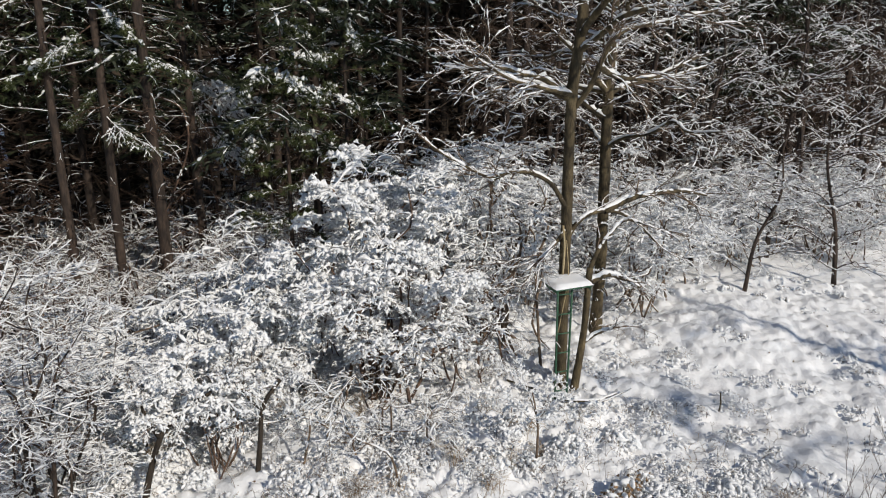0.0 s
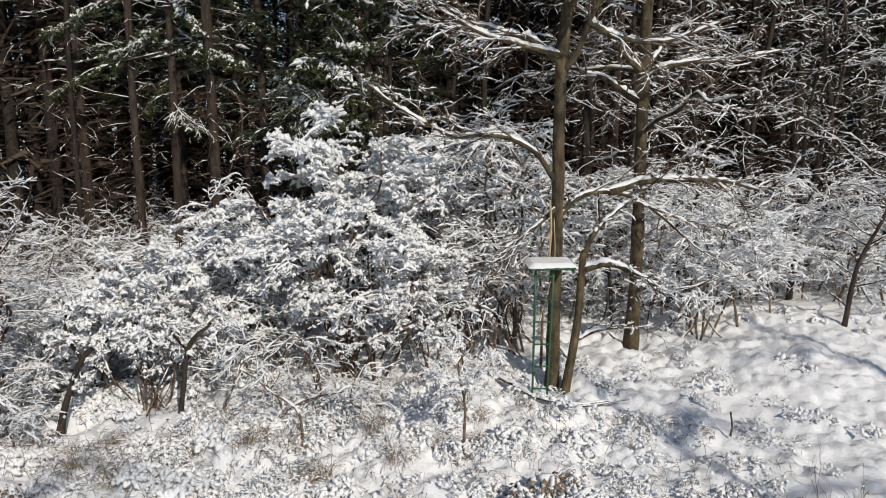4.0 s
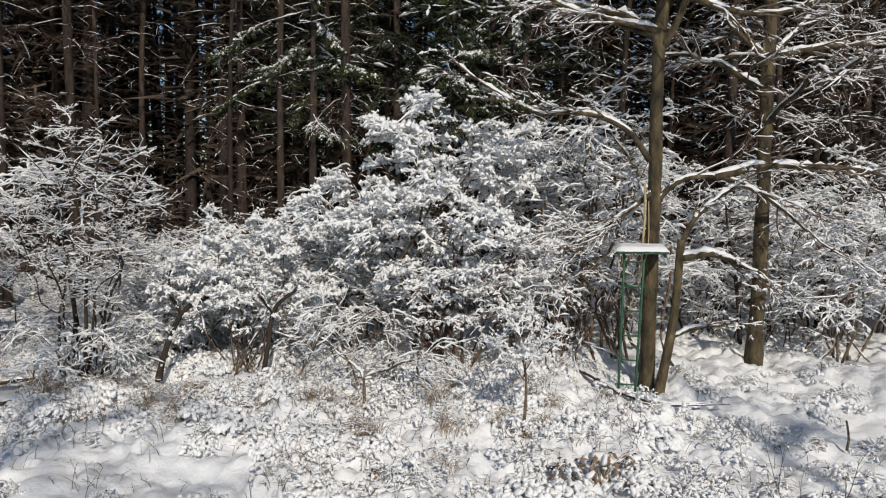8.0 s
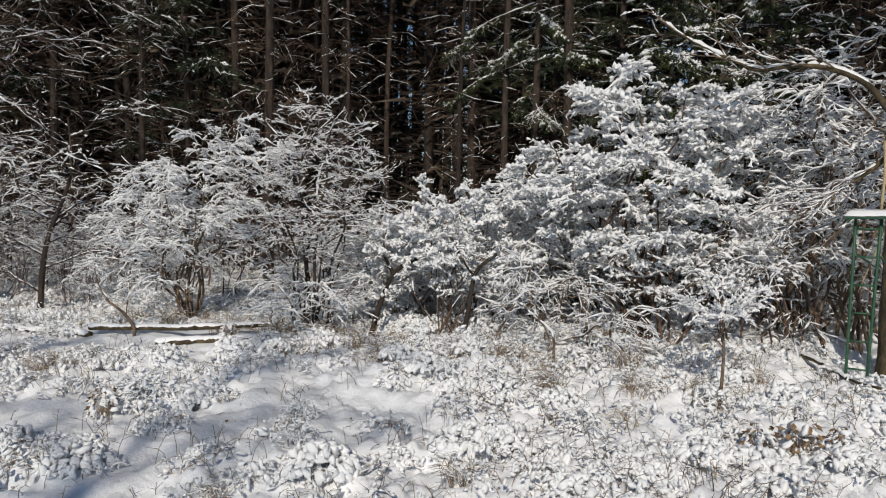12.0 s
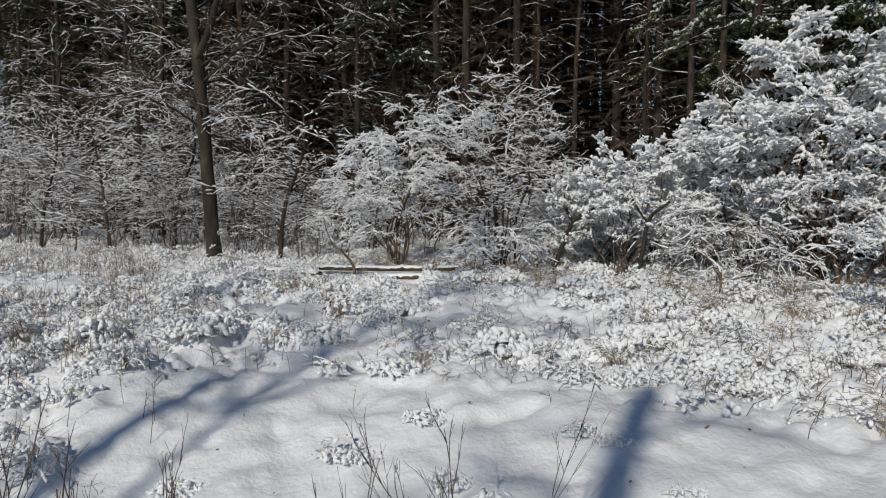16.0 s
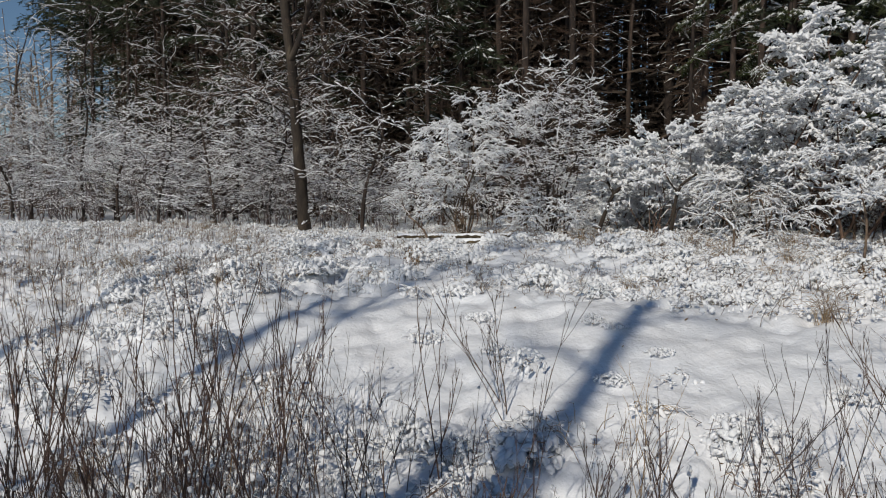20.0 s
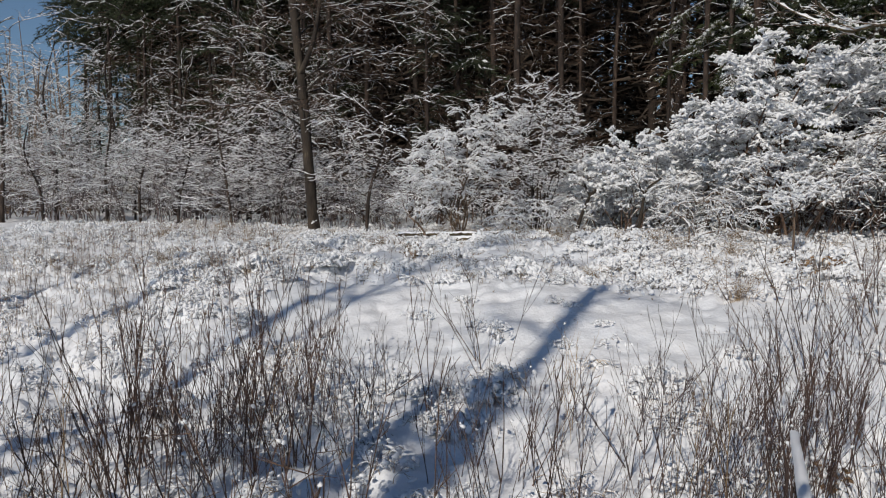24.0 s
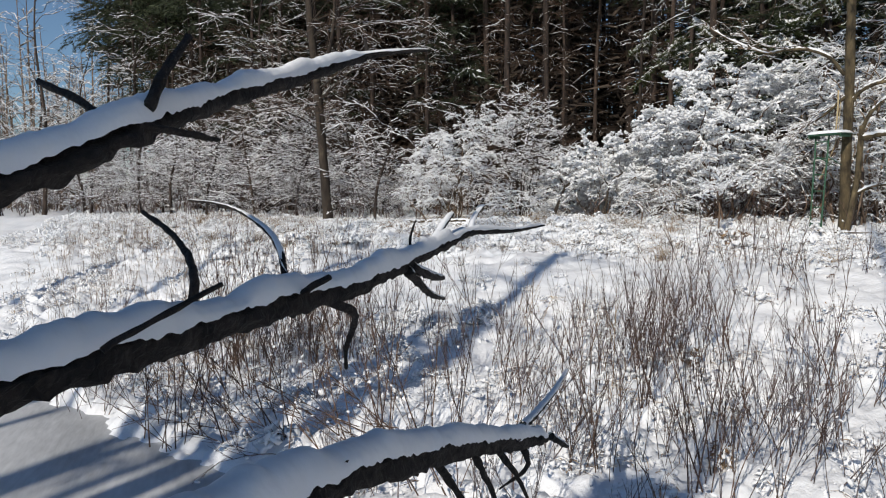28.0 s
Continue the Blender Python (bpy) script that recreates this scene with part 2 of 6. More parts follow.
def grow(g, P, D, L, R, kids=(6, 4), segs=4, wander=0.16, droop=0.2, flat=0.85, spread=0.9, ratio=0.5, lift=0.08, first=0.22, plane=True, rmin=0.0018):
    """Branching twigs, level by level. Returns a list of (lines (n, k, 3), radii (n, k))."""
    P, D, L, R = (np.array(a, np.float64) for a in (P, D, L, R))
    out = []
    for lev in range(len(kids) + 1):
        n, k = len(P), max(2, segs - lev)
        pts, ways = [P], []
        for i in range(k):
            D = D + g.randn(n, 3) * wander
            D[:, 2] -= droop / k
            D = unit(D)
            pts.append(pts[-1] + D * (L / k)[:, None])
            ways.append(D)
        A, W = np.stack(pts, 1), np.stack(ways, 1)
        out.append((A, np.maximum(R[:, None] * (1 - 0.65 * np.arange(k + 1) / k), rmin * 0.7)))
        if lev == len(kids):
            return out
        m = kids[lev]
        turn = np.tile(np.arange(m), n)
        idx = np.repeat(np.arange(n), m)
        t = first + (1 - first) * (turn + g.rand(n * m)) / m
        s = np.minimum(t * k, k - 1e-3)
        i = s.astype(int)
        f = (s - i)[:, None]
        way = W[idx, i]
        side = np.cross(way, np.array((0.0, 0.0, 1.0)) if plane else g.randn(n * m, 3))
        short = np.linalg.norm(side, axis=1) < 0.1
        side[short] = g.randn(int(short.sum()), 3)
        side = unit(side) * np.where((turn + np.repeat(g.randint(0, 2, n), m)) % 2, 1.0, -1.0)[:, None]
        D2 = way * (0.4 + 0.6 * g.rand(n * m, 1)) + side * spread * (0.45 + 0.75 * g.rand(n * m, 1))
        D2[:, 2] += lift + g.randn(n * m) * (1 - flat)
        P, D = A[idx, i] * (1 - f) + A[idx, i + 1] * f, unit(D2)
        L, R = L[idx] * ratio * (0.55 + 0.8 * g.rand(n * m)) * (1.2 - 0.6 * t), np.maximum(R[idx] * 0.55, rmin)


def lines_np(groups, n):
    VV, FF, base = [], [], 0
    for A, R in groups:
        if len(A):
            V, F = tubes(A, R, n)
            VV.append(V)
            FF.append(F + base)
            base += len(V)
    return np.concatenate(VV), np.concatenate(FF)


def lines_mesh(name, groups, mat, n=3):
    return mesh_np(name, *lines_np(groups, n), mat)


def as_line(pts, r0, r1):
    """One line as a group for lines_mesh."""
    A = np.array([tuple(p) for p in pts])[None]
    return A, np.linspace(r0, r1, A.shape[1])[None]


def snow_lines(name, groups, g, size=0.011, cover=0.85, lump=0.5, shade=0.0, n=4, own=0.55, gaps=0.16):
    """Uneven ridges of snow along the upper side of twigs; shade thins it low in the crown."""
    z = np.concatenate([A[:, :, 2].ravel() for A, R in groups])
    lo, hi = np.percentile(z, 5), np.percentile(z, 92)
    made = []
    for A, R in groups:
        d = np.gradient(A, axis=1)
        level = np.hypot(d[..., 0], d[..., 1]) / (np.linalg.norm(d, axis=2) + 1e-9)
        h = np.clip((A[:, :, 2].mean(1) - lo) / (hi - lo + 1e-6), 0, 1)
        keep = g.rand(len(A)) < np.clip(level.max(1) * 1.9 - 0.35, 0.03, 1) * cover * (1 - shade + shade * h)
        A, R, level, h = A[keep], R[keep], level[keep], h[keep]
        if not len(A):
            continue
        if A.shape[1] > 3:
            mid, rm = (A[:, 1:] + A[:, :-1]) / 2, (R[:, 1:] + R[:, :-1]) / 2
            B, S = np.empty((len(A), 2 * A.shape[1] - 1, 3)), np.empty((len(A), 2 * A.shape[1] - 1))
            B[:, ::2], B[:, 1::2], S[:, ::2], S[:, 1::2] = A, mid, R, rm
            A, R, level = B, S, np.repeat(level, 2, axis=1)[:, :-1]
        m, k = R.shape
        w = size * (0.4 + 0.75 * g.rand(m, k)) * (1 + lump * 1.6 * (g.rand(m, k) < 0.22)) * (0.7 + 0.6 * g.rand(m, 1)) + own * R
        w *= np.where(g.rand(m, k) < gaps, 0.25, 1.0)
        w *= np.clip(1.5 * level - 0.3, 0.12, 1) * (1 - 0.35 * shade * (1 - h))[:, None]
        w[:, 0] *= 0.6
        w[:, -1] *= 0.45
        P = A + g.randn(m, k, 3) * 0.16 * w[:, :, None]
        P[:, :, 2] += R * 0.45 + w * 0.45
        made.append((P, w))
    V, F = lines_np(made or groups[:1], n)
    return mesh_np(name, V, F, SNOW)


def needle_mesh(name, groups, g, per, length, width, mat):
    """Needle tufts as thin blades along twigs."""
    A = np.concatenate([np.stack((a[:, :-1], a[:, 1:]), 2).reshape(-1, 2, 3) for a, r in groups])
    A = np.repeat(A, per, 0)
    m = len(A)
    c = A[:, 0] + (A[:, 1] - A[:, 0]) * g.rand(m, 1)
    w = unit(unit(A[:, 1] - A[:, 0]) + g.randn(m, 3) * np.array((0.75, 0.75, 0.5))) * length * (0.6 + 0.7 * g.rand(m, 1))
    s = unit(np.cross(w, g.randn(m, 3))) * width
    return mesh_np(name, np.stack((c - s, c + s, c + w), 1).reshape(-1, 3), np.arange(3 * m).reshape(-1, 3), mat, False)


def rs(seed):
    return np.random.RandomState(seed)


# ---- ground ----
def smoothstep(t):
    t = min(1.0, max(0.0, t))
    return t * t * (3 - 2 * t)


BANK = ((-4000, 0.1), (-40, 0.1), (-6, 0.05), (-5, 0.0), (-4, -0.11), (-3, -0.2), (-1.5, -0.27), (-0.7, -0.35), (0, -0.52), (1, -0.83), (2, -1.1), (3, -1.24), (6.5, -1.36), (4000, -1.36))


def weediness(x, y):
    """0 on open snow, 1 where weeds lift the snow into lumps."""
    d = 0.75 * x - 0.66 * y
    w = smoothstep((-0.7 + 1.1 * smoothstep(-x / 2) - d) / 1.4) * (1 - 0.45 * smoothstep((x - 2.6) / 1.2) * smoothstep((y - 6) / 1.5))
    u, v = 0.6 * (x - 1.2) + 0.8 * (y - 2.3), 0.8 * (x - 1.2) - 0.6 * (y - 2.3)
    w *= 1 - 0.95 * math.exp(-((u / 2.0) ** 2 + (v / 0.95) ** 2) ** 2)
    w *= 1 - 0.8 * math.exp(-((x + 0.6 + 0.55 * (y - 3)) / 0.45) ** 2) * smoothstep((5.6 - y) / 0.8)
    w = max(w, 0.85 * smoothstep((d - 0.3) / 0.9), 0.75 * smoothstep((0.9 + 0.12 * x - y) / 0.7) * smoothstep((x + 5) / 2))
    return w * smoothstep(1.0 + 1.25 * noise.noise((x * 0.55 + 4, y * 0.55, 9.0)))


def mound(x, y):
    """Hummocks of weeds under the snow."""
    return 0.24 * noise.noise((x * 1.9, y * 1.9, 7.7)) + 0.2 * max(0, noise.noise((x * 1.2 + 9, y * 1.2, 4.1)))


def near_log(x, y):
    """Where the fallen logs lie in the weeds."""
    t = ((x + 5.9) * 1.2 + (y - 3.8) * 1.75) / (1.2 ** 2 + 1.75 ** 2)
    off = (x + 5.9) * 0.82 - (y - 3.8) * 0.56
    return -0.15 < t < 1.15 and -0.3 < off < 1.15


def ground_z(x, y, fine=True):
    d = 0.75 * x - 0.66 * y
    for (d0, z0), (d1, z1) in zip(BANK, BANK[1:]):
        if d <= d1:
            z = z0 + (z1 - z0) * max(0, d - d0) / (d1 - d0)
            break
    z += 0.33 * smoothstep((x - 3) / 3) * smoothstep((y - 10) / 3)
    z -= 0.14 * math.exp(-((x + 9.5) ** 2 + (y - 2.6) ** 2) / 9) + 0.12 * smoothstep((-1.5 - x) / 3)
    z -= 0.16 * math.exp(-((x - 0.9) ** 2 / 3.5 + (y - 1.6) ** 2 / 3))
    c = 0.55 * (x - 5.5) - 0.83 * (y + 1.6) + 0.5 * noise.noise((x * 0.9, y * 0.9, 6.1))
    if c > -0.5:
        into = smoothstep((c + 0.5) / 1.3) * (1 - smoothstep((c - 7.5) / 2.5))
        z = z * (1 - into) + (-1.75) * into
        z += 1.3 * smoothstep((c - 8) / 3)
    if fine:
        if -20 < x < 12 and -9 < y < 15:
            w = weediness(x, y) * (0.15 if near_log(x, y) else 1.0 - 0.45 * smoothstep((-3.5 - x) / 3))
            if w > 0.02:
                q = (x + 0.06 * noise.noise((x * 3, y * 3, 0)), y + 0.06 * noise.noise((x * 3, y * 3, 5)), 0.0)
                f = noise.voronoi((q[0] * 4.6, q[1] * 4.6, 0.3))[0][0]
                g = noise.voronoi((q[0] * 9.5, q[1] * 9.5, 0.7))[0][0]
                z += w * (0.1 * max(0, 1 - f * f * 2.2) + 0.06 * max(0, 1 - g * g * 2.4) + 0.5 * mound(x, y) + 0.05 * noise.noise((x * 5, y * 5, 2.2)) - 0.07)
            z += 0.05 * (1 - w) * (noise.noise((x * 2.1 + 3, y * 2.1, 11.0)) + 0.7 * min(0, noise.noise((x * 4.3, y * 4.3, 12.0)) + 0.15) * 2)
        z += 0.08 * noise.noise((x * 0.7, y * 0.7, 3.1)) + 0.04 * noise.noise((x * 1.9, y * 2.3, 1.7)) + 0.018 * noise.noise((x * 3.4, y * 3.0, 8.2)) + 0.024 * noise.noise((x * 5, y * 5, 5.2)) + 0.012 * noise.noise((x * 9.5, y * 9.5, 6.6))
    return z


def axis(lo, hi, step, far):
    a = list(np.arange(lo, hi, step))
    k, v = step, hi
    right = []
    while v < far:
        right.append(v)
        k *= 1.09
        v += k
    k, v = step, lo
    left = []
    while v > -far:
        k *= 1.09
        v -= k
        left.append(v)
    return np.array(left[::-1] + a + right)


gx, gy = axis(-9.0, 12.0, 0.048, 600), axis(-3.8, 16.5, 0.048, 600)
GV = [(x, y, ground_z(x, y)) for y in gy for x in gx]
nx, ny = len(gx), len(gy)
ii = (np.arange(ny - 1)[:, None] * nx + np.arange(nx - 1)[None, :]).ravel()
ground = tagged(new("ground", mesh_np("ground", GV, np.stack((ii, ii + 1, ii + nx + 1, ii + nx), -1), SNOW_GROUND)),
                "snow-covered field sloping down to a frozen creek", "ground", kind="structure")
# creek ice
IV, IF = [], []
for i in range(41):
    for j in range(15):
        s, c = -30 + i * 1.6, -0.6 + j * 0.75
        IV.append((5.5 + 0.83 * s + 0.55 * c, -1.6 + 0.55 * s - 0.83 * c, -1.45))
for i in range(40):
    for j in range(14):
        k = i * 15 + j
        IF.append((k, k + 1, k + 16, k + 15))
tagged(new("creek_ice", pymesh("creek_ice", IV, IF, ICE)), "frozen creek with grey snow-dusted ice", "water", kind="structure")
# ---- snow-laden shrubs at the wood's edge ----
def shrub(name, base, limbs, label, seed, thick=0.035, fan=0.55, fans=8, kids=(6, 4), droop=0.3, snow=0.011, group="", mat=None, start=0.3, cover=0.85, lump=0.5, foot_spread=0.22, category="shrub", shade=0.0, flat=0.9, bark=None, bend=0.3):
    """limbs: end points from the base; each becomes a limb with flat fans of twigs under snow."""
    rng, g = random.Random(seed), rs(seed)
    mat = mat or TWIG
    b = Vector(base)
    ob = thing(name, b, label, category, group)
    P, D, L, R, big = [], [], [], [], []
    for k, tip in enumerate(limbs):
        tip = Vector(tip)
        foot = Vector((rng.gauss(0, foot_spread), rng.gauss(0, foot_spread), -0.08))
        line = limb_line(rng, foot, tip - b, bend, 0.08)
        rr = thick * rng.uniform(0.6, 1.2)
        part("limb", tube_mesh("limb", line, rr, rr * 0.3, bark or mat, 6, 3, 0.2, seed + k), ob)
        fine = smooth_pts(line, 3)
        big.append(as_line(fine, rr, rr * 0.3))
        away = Vector((tip.x - b.x, tip.y - b.y, 0))
        if away.length < 0.05:
            away = Vector((1, 0, 0))
        away.normalize()
        a = rng.uniform(0, 2 * math.pi)
        for j in range(fans):
            t = start + (1 - start) * (1 - (1 - (j + rng.random()) / fans) ** 1.3)
            a += 2.4 + rng.gauss(0, 0.35)
            p = fine[min(len(fine) - 1, int(t * (len(fine) - 1)))]
            d = Vector((math.cos(a), math.sin(a), rng.uniform(-0.05, 0.35))) + away * (0.35 + 0.5 * t)
            P.append(tuple(p))
            D.append(tuple(d.normalized()))
            L.append(fan * rng.uniform(0.55, 1.3))
            R.append(max(0.004, rr * 0.25))
    crown = grow(g, P, D, L, R, kids, 4, 0.26, droop, flat, 0.95, 0.5)
    part("crown", lines_mesh("crown", crown, mat), ob, kind="stuff")
    part("limb_snow", snow_lines("limb_snow", big, g, 0.012, 0.85, 0.5), ob, kind="stuff")
    part("snow_load", snow_lines("snow_load", crown, g, snow, cover, lump, shade), ob, "fresh snow lying on the twigs", "stuff")
    return ob


def place_z(x, y):
    return ground_z(x, y, False)


def around(cx, cy, z0, z1, rx, ry, n, seed):
    rng = random.Random(seed)
    out = []
    for k in range(n):
        a = 2 * math.pi * (k + rng.random() * 0.7) / n
        f = rng.uniform(0.35, 1.0)
        out.append((cx + rx * f * math.cos(a), cy + ry * f * math.sin(a), z0 + (z1 - z0) * (1 - f * f * 0.75) * rng.uniform(0.85, 1.05)))
    return out


HAWS = "snowy hawthorns"
shrub("hawthorn", (-0.85, 9.7, place_z(-0.85, 9.7)), [(-1.45, 9.25, 3.2), (-1.95, 8.85, 2.75), (-0.95, 9.6, 3.4), (-0.45, 9.85, 3.4), (0.0, 10.15, 3.2), (0.3, 10.3, 2.6), (0.45, 10.35, 1.9), (0.55, 9.9, 1.5), (0.1, 9.2, 2.3), (-0.6, 8.9, 2.6), (-1.3, 8.7, 2.3), (-0.4, 10.6, 3.0), (-1.1, 10.4, 2.9), (-1.8, 9.6, 2.4), (-2.3, 8.9, 2.1), (-0.2, 8.9, 1.5), (0.7, 9.5, 1.0), (-1.0, 8.6, 1.5)],
      "wide hawthorn with layered branches loaded with thick bright snow", 11, 0.028, 0.55, 11, (8, 6, 2), 0.3, 0.0185, HAWS, TWIG, 0.42, 0.97, 0.9, shade=0.65, flat=0.93, bark=TWIG_DARK)
shrub("hawthorn", (-4.1, 6.3, place_z(-4.1, 6.3)), [(-4.2, 6.15, 3.25), (-3.95, 6.6, 3.0), (-3.65, 7.05, 2.75), (-3.5, 7.2, 2.1), (-4.45, 5.8, 2.95), (-4.3, 6.8, 3.1), (-4.6, 6.4, 3.0), (-3.9, 6.2, 2.5), (-4.5, 5.8, 2.2), (-3.6, 6.6, 1.7), (-4.8, 6.9, 2.6), (-4.1, 7.1, 2.5), (-4.0, 5.8, 1.6)],
      "tall rounded hawthorn with dark limbs and fine snow-edged twigs", 12, 0.022, 0.55, 11, (8, 5), 0.0, 0.0068, HAWS, TWIG_DARK, 0.3, 0.62, 0.5, 0.08, shade=0.3, flat=0.84, bark=BARK_DARK, bend=0.15)
shrub("hawthorn", (-6.35, 5.4, place_z(-6.35, 5.4)), [(-6.9, 4.7, 2.15), (-6.7, 4.9, 2.4), (-6.25, 5.6, 2.95), (-5.95, 6.1, 3.25), (-5.6, 6.4, 2.7), (-7.15, 4.3, 1.6), (-7.25, 4.2, 0.9), (-6.4, 5.1, 2.6), (-6.1, 5.0, 2.2), (-6.6, 5.9, 2.8), (-5.5, 5.9, 2.1), (-6.5, 4.5, 1.5), (-5.8, 5.3, 1.7), (-7.0, 5.3, 2.1), (-6.0, 4.7, 1.2)],
      "hawthorn with fine twigs drooping to the ground under snow", 13, 0.022, 0.6, 11, (8, 6), 0.45, 0.0105, HAWS, TWIG, 0.35, 0.92, 0.6, 0.1, shade=0.35, flat=0.88)
shrub("hawthorn", (-2.75, 7.75, place_z(-2.75, 7.75)), [(-2.6, 8.05, 2.1), (-2.9, 7.6, 1.85), (-3.15, 7.2, 1.65), (-2.35, 8.45, 1.8), (-3.35, 6.95, 1.2), (-2.1, 8.6, 1.4), (-2.8, 7.4, 1.4), (-1.9, 8.7, 1.65), (-3.0, 8.2, 1.7), (-2.3, 7.7, 1.3), (-1.8, 8.3, 1.1)],
      "low leaning hawthorn bent under lumps of snow", 14, 0.013, 0.42, 10, (8, 5, 2), 0.35, 0.017, HAWS, TWIG, 0.4, 0.97, 0.9, 0.1, shade=0.6, flat=0.9, bark=TWIG_DARK)
shrub("hawthorn", (-1.2, 8.2, place_z(-1.2, 8.2)), around(-1.1, 8.2, 0.35, 1.15, 1.4, 0.7, 11, 8), "low tangle of brown arching twigs dusted with snow", 15, 0.016, 0.55, 7, (5, 4), 0.5, 0.0075, HAWS, TWIG, 0.2, 0.6, 0.6, 0.4)
shrub("hawthorn", (1.0, 11.4, place_z(1.0, 11.4)), around(0.8, 11.4, 0.9, 4.1, 1.5, 1.2, 17, 9), "dense shrub of grey twigs lined with snow", 16, 0.026, 0.65, 9, (6, 5), 0.3, 0.0105, HAWS, TWIG, 0.25, 0.9, 0.5, 0.3)
shrub("hawthorn", (-0.2, 12.4, place_z(-0.2, 12.4)), around(-0.1, 12.3, 1.4, 4.2, 1.7, 1.1, 15, 29), "tall shrub of thin grey twigs frosted with snow", 26, 0.026, 0.7, 9, (6, 4), 0.3, 0.0115, HAWS, TWIG, 0.25, 0.9, 0.5, 0.3)
shrub("hawthorn", (3.9, 13.4, place_z(3.9, 13.4)), around(4.0, 13.4, 0.8, 2.7, 1.8, 1.2, 13, 10), "dense shrub of grey twigs lined with snow", 17, 0.024, 0.65, 9, (6, 5), 0.3, 0.012, HAWS, TWIG, 0.25, 0.95, 0.6, 0.35)
for k, (x, y, h) in enumerate(((-3.6, 11.4, 2.0), (-4.9, 11.0, 1.8), (-6.3, 10.4, 1.8), (-2.3, 11.2, 2.4), (-4.2, 12.4, 2.0), (-5.6, 9.4, 1.5), (-7.3, 8.8, 1.6))):
    shrub("hawthorn", (x, y, place_z(x, y)), around(x, y, 0.4, h, 1.2, 1.0, 10, 50 + k), "brown brushy thicket dusted with snow", 60 + k, 0.018, 0.65, 7, (5, 3), 0.35, 0.006, HAWS, TWIG_DARK, 0.15, 0.5, 0.5, 0.35, flat=0.78)
for k, (x, y, h, w) in enumerate(((2.9, 14.7, 3.4, 1.4), (4.6, 15.4, 3.3, 1.5), (6.6, 15.9, 3.0, 1.5), (8.6, 16.9, 2.8, 1.6), (1.7, 14.2, 3.6, 1.2), (10.8, 18.4, 2.8, 1.8))):
    shrub("hawthorn", (x, y, place_z(x, y)), around(x, y, 0.6, h, w, 1.0, 10, 70 + k), "bushy thicket of grey twigs frosted with snow", 80 + k, 0.022, 0.7, 9, (6, 4), 0.3, 0.014, HAWS, TWIG, 0.15, 0.95, 0.7, 0.35)
shrub("hawthorn", (-3.9, 6.0, place_z(-3.9, 6.0)), around(-3.9, 5.95, 0.3, 1.0, 1.2, 0.6, 9, 18), "low tangle of brown arching twigs dusted with snow", 18, 0.015, 0.5, 7, (5, 3), 0.5, 0.009, HAWS, TWIG, 0.2, 0.7, 0.6, 0.4)
shrub("hawthorn", (-3.5, 8.9, place_z(-3.5, 8.9)), around(-3.6, 8.8, 0.5, 2.1, 1.3, 1.0, 13, 19), "low tangle of snowy arching twigs", 19, 0.02, 0.6, 9, (7, 5), 0.4, 0.0135, HAWS, TWIG, 0.2, 0.95, 0.7, 0.4)
shrub("hawthorn", (-2.6, 9.6, place_z(-2.6, 9.6)), around(-2.7, 9.5, 0.5, 2.6, 1.2, 0.9, 13, 33), "low tangle of snowy arching twigs", 34, 0.02, 0.6, 9, (7, 5), 0.35, 0.014, HAWS, TWIG, 0.2, 0.95, 0.7, 0.3)
shrub("hawthorn", (-4.5, 8.0, place_z(-4.5, 8.0)), around(-4.4, 7.9, 0.4, 1.5, 1.3, 0.9, 11, 35), "low tangle of snowy arching twigs", 36, 0.02, 0.6, 9, (7, 5), 0.4, 0.013, HAWS, TWIG, 0.2, 0.95, 0.7, 0.4)
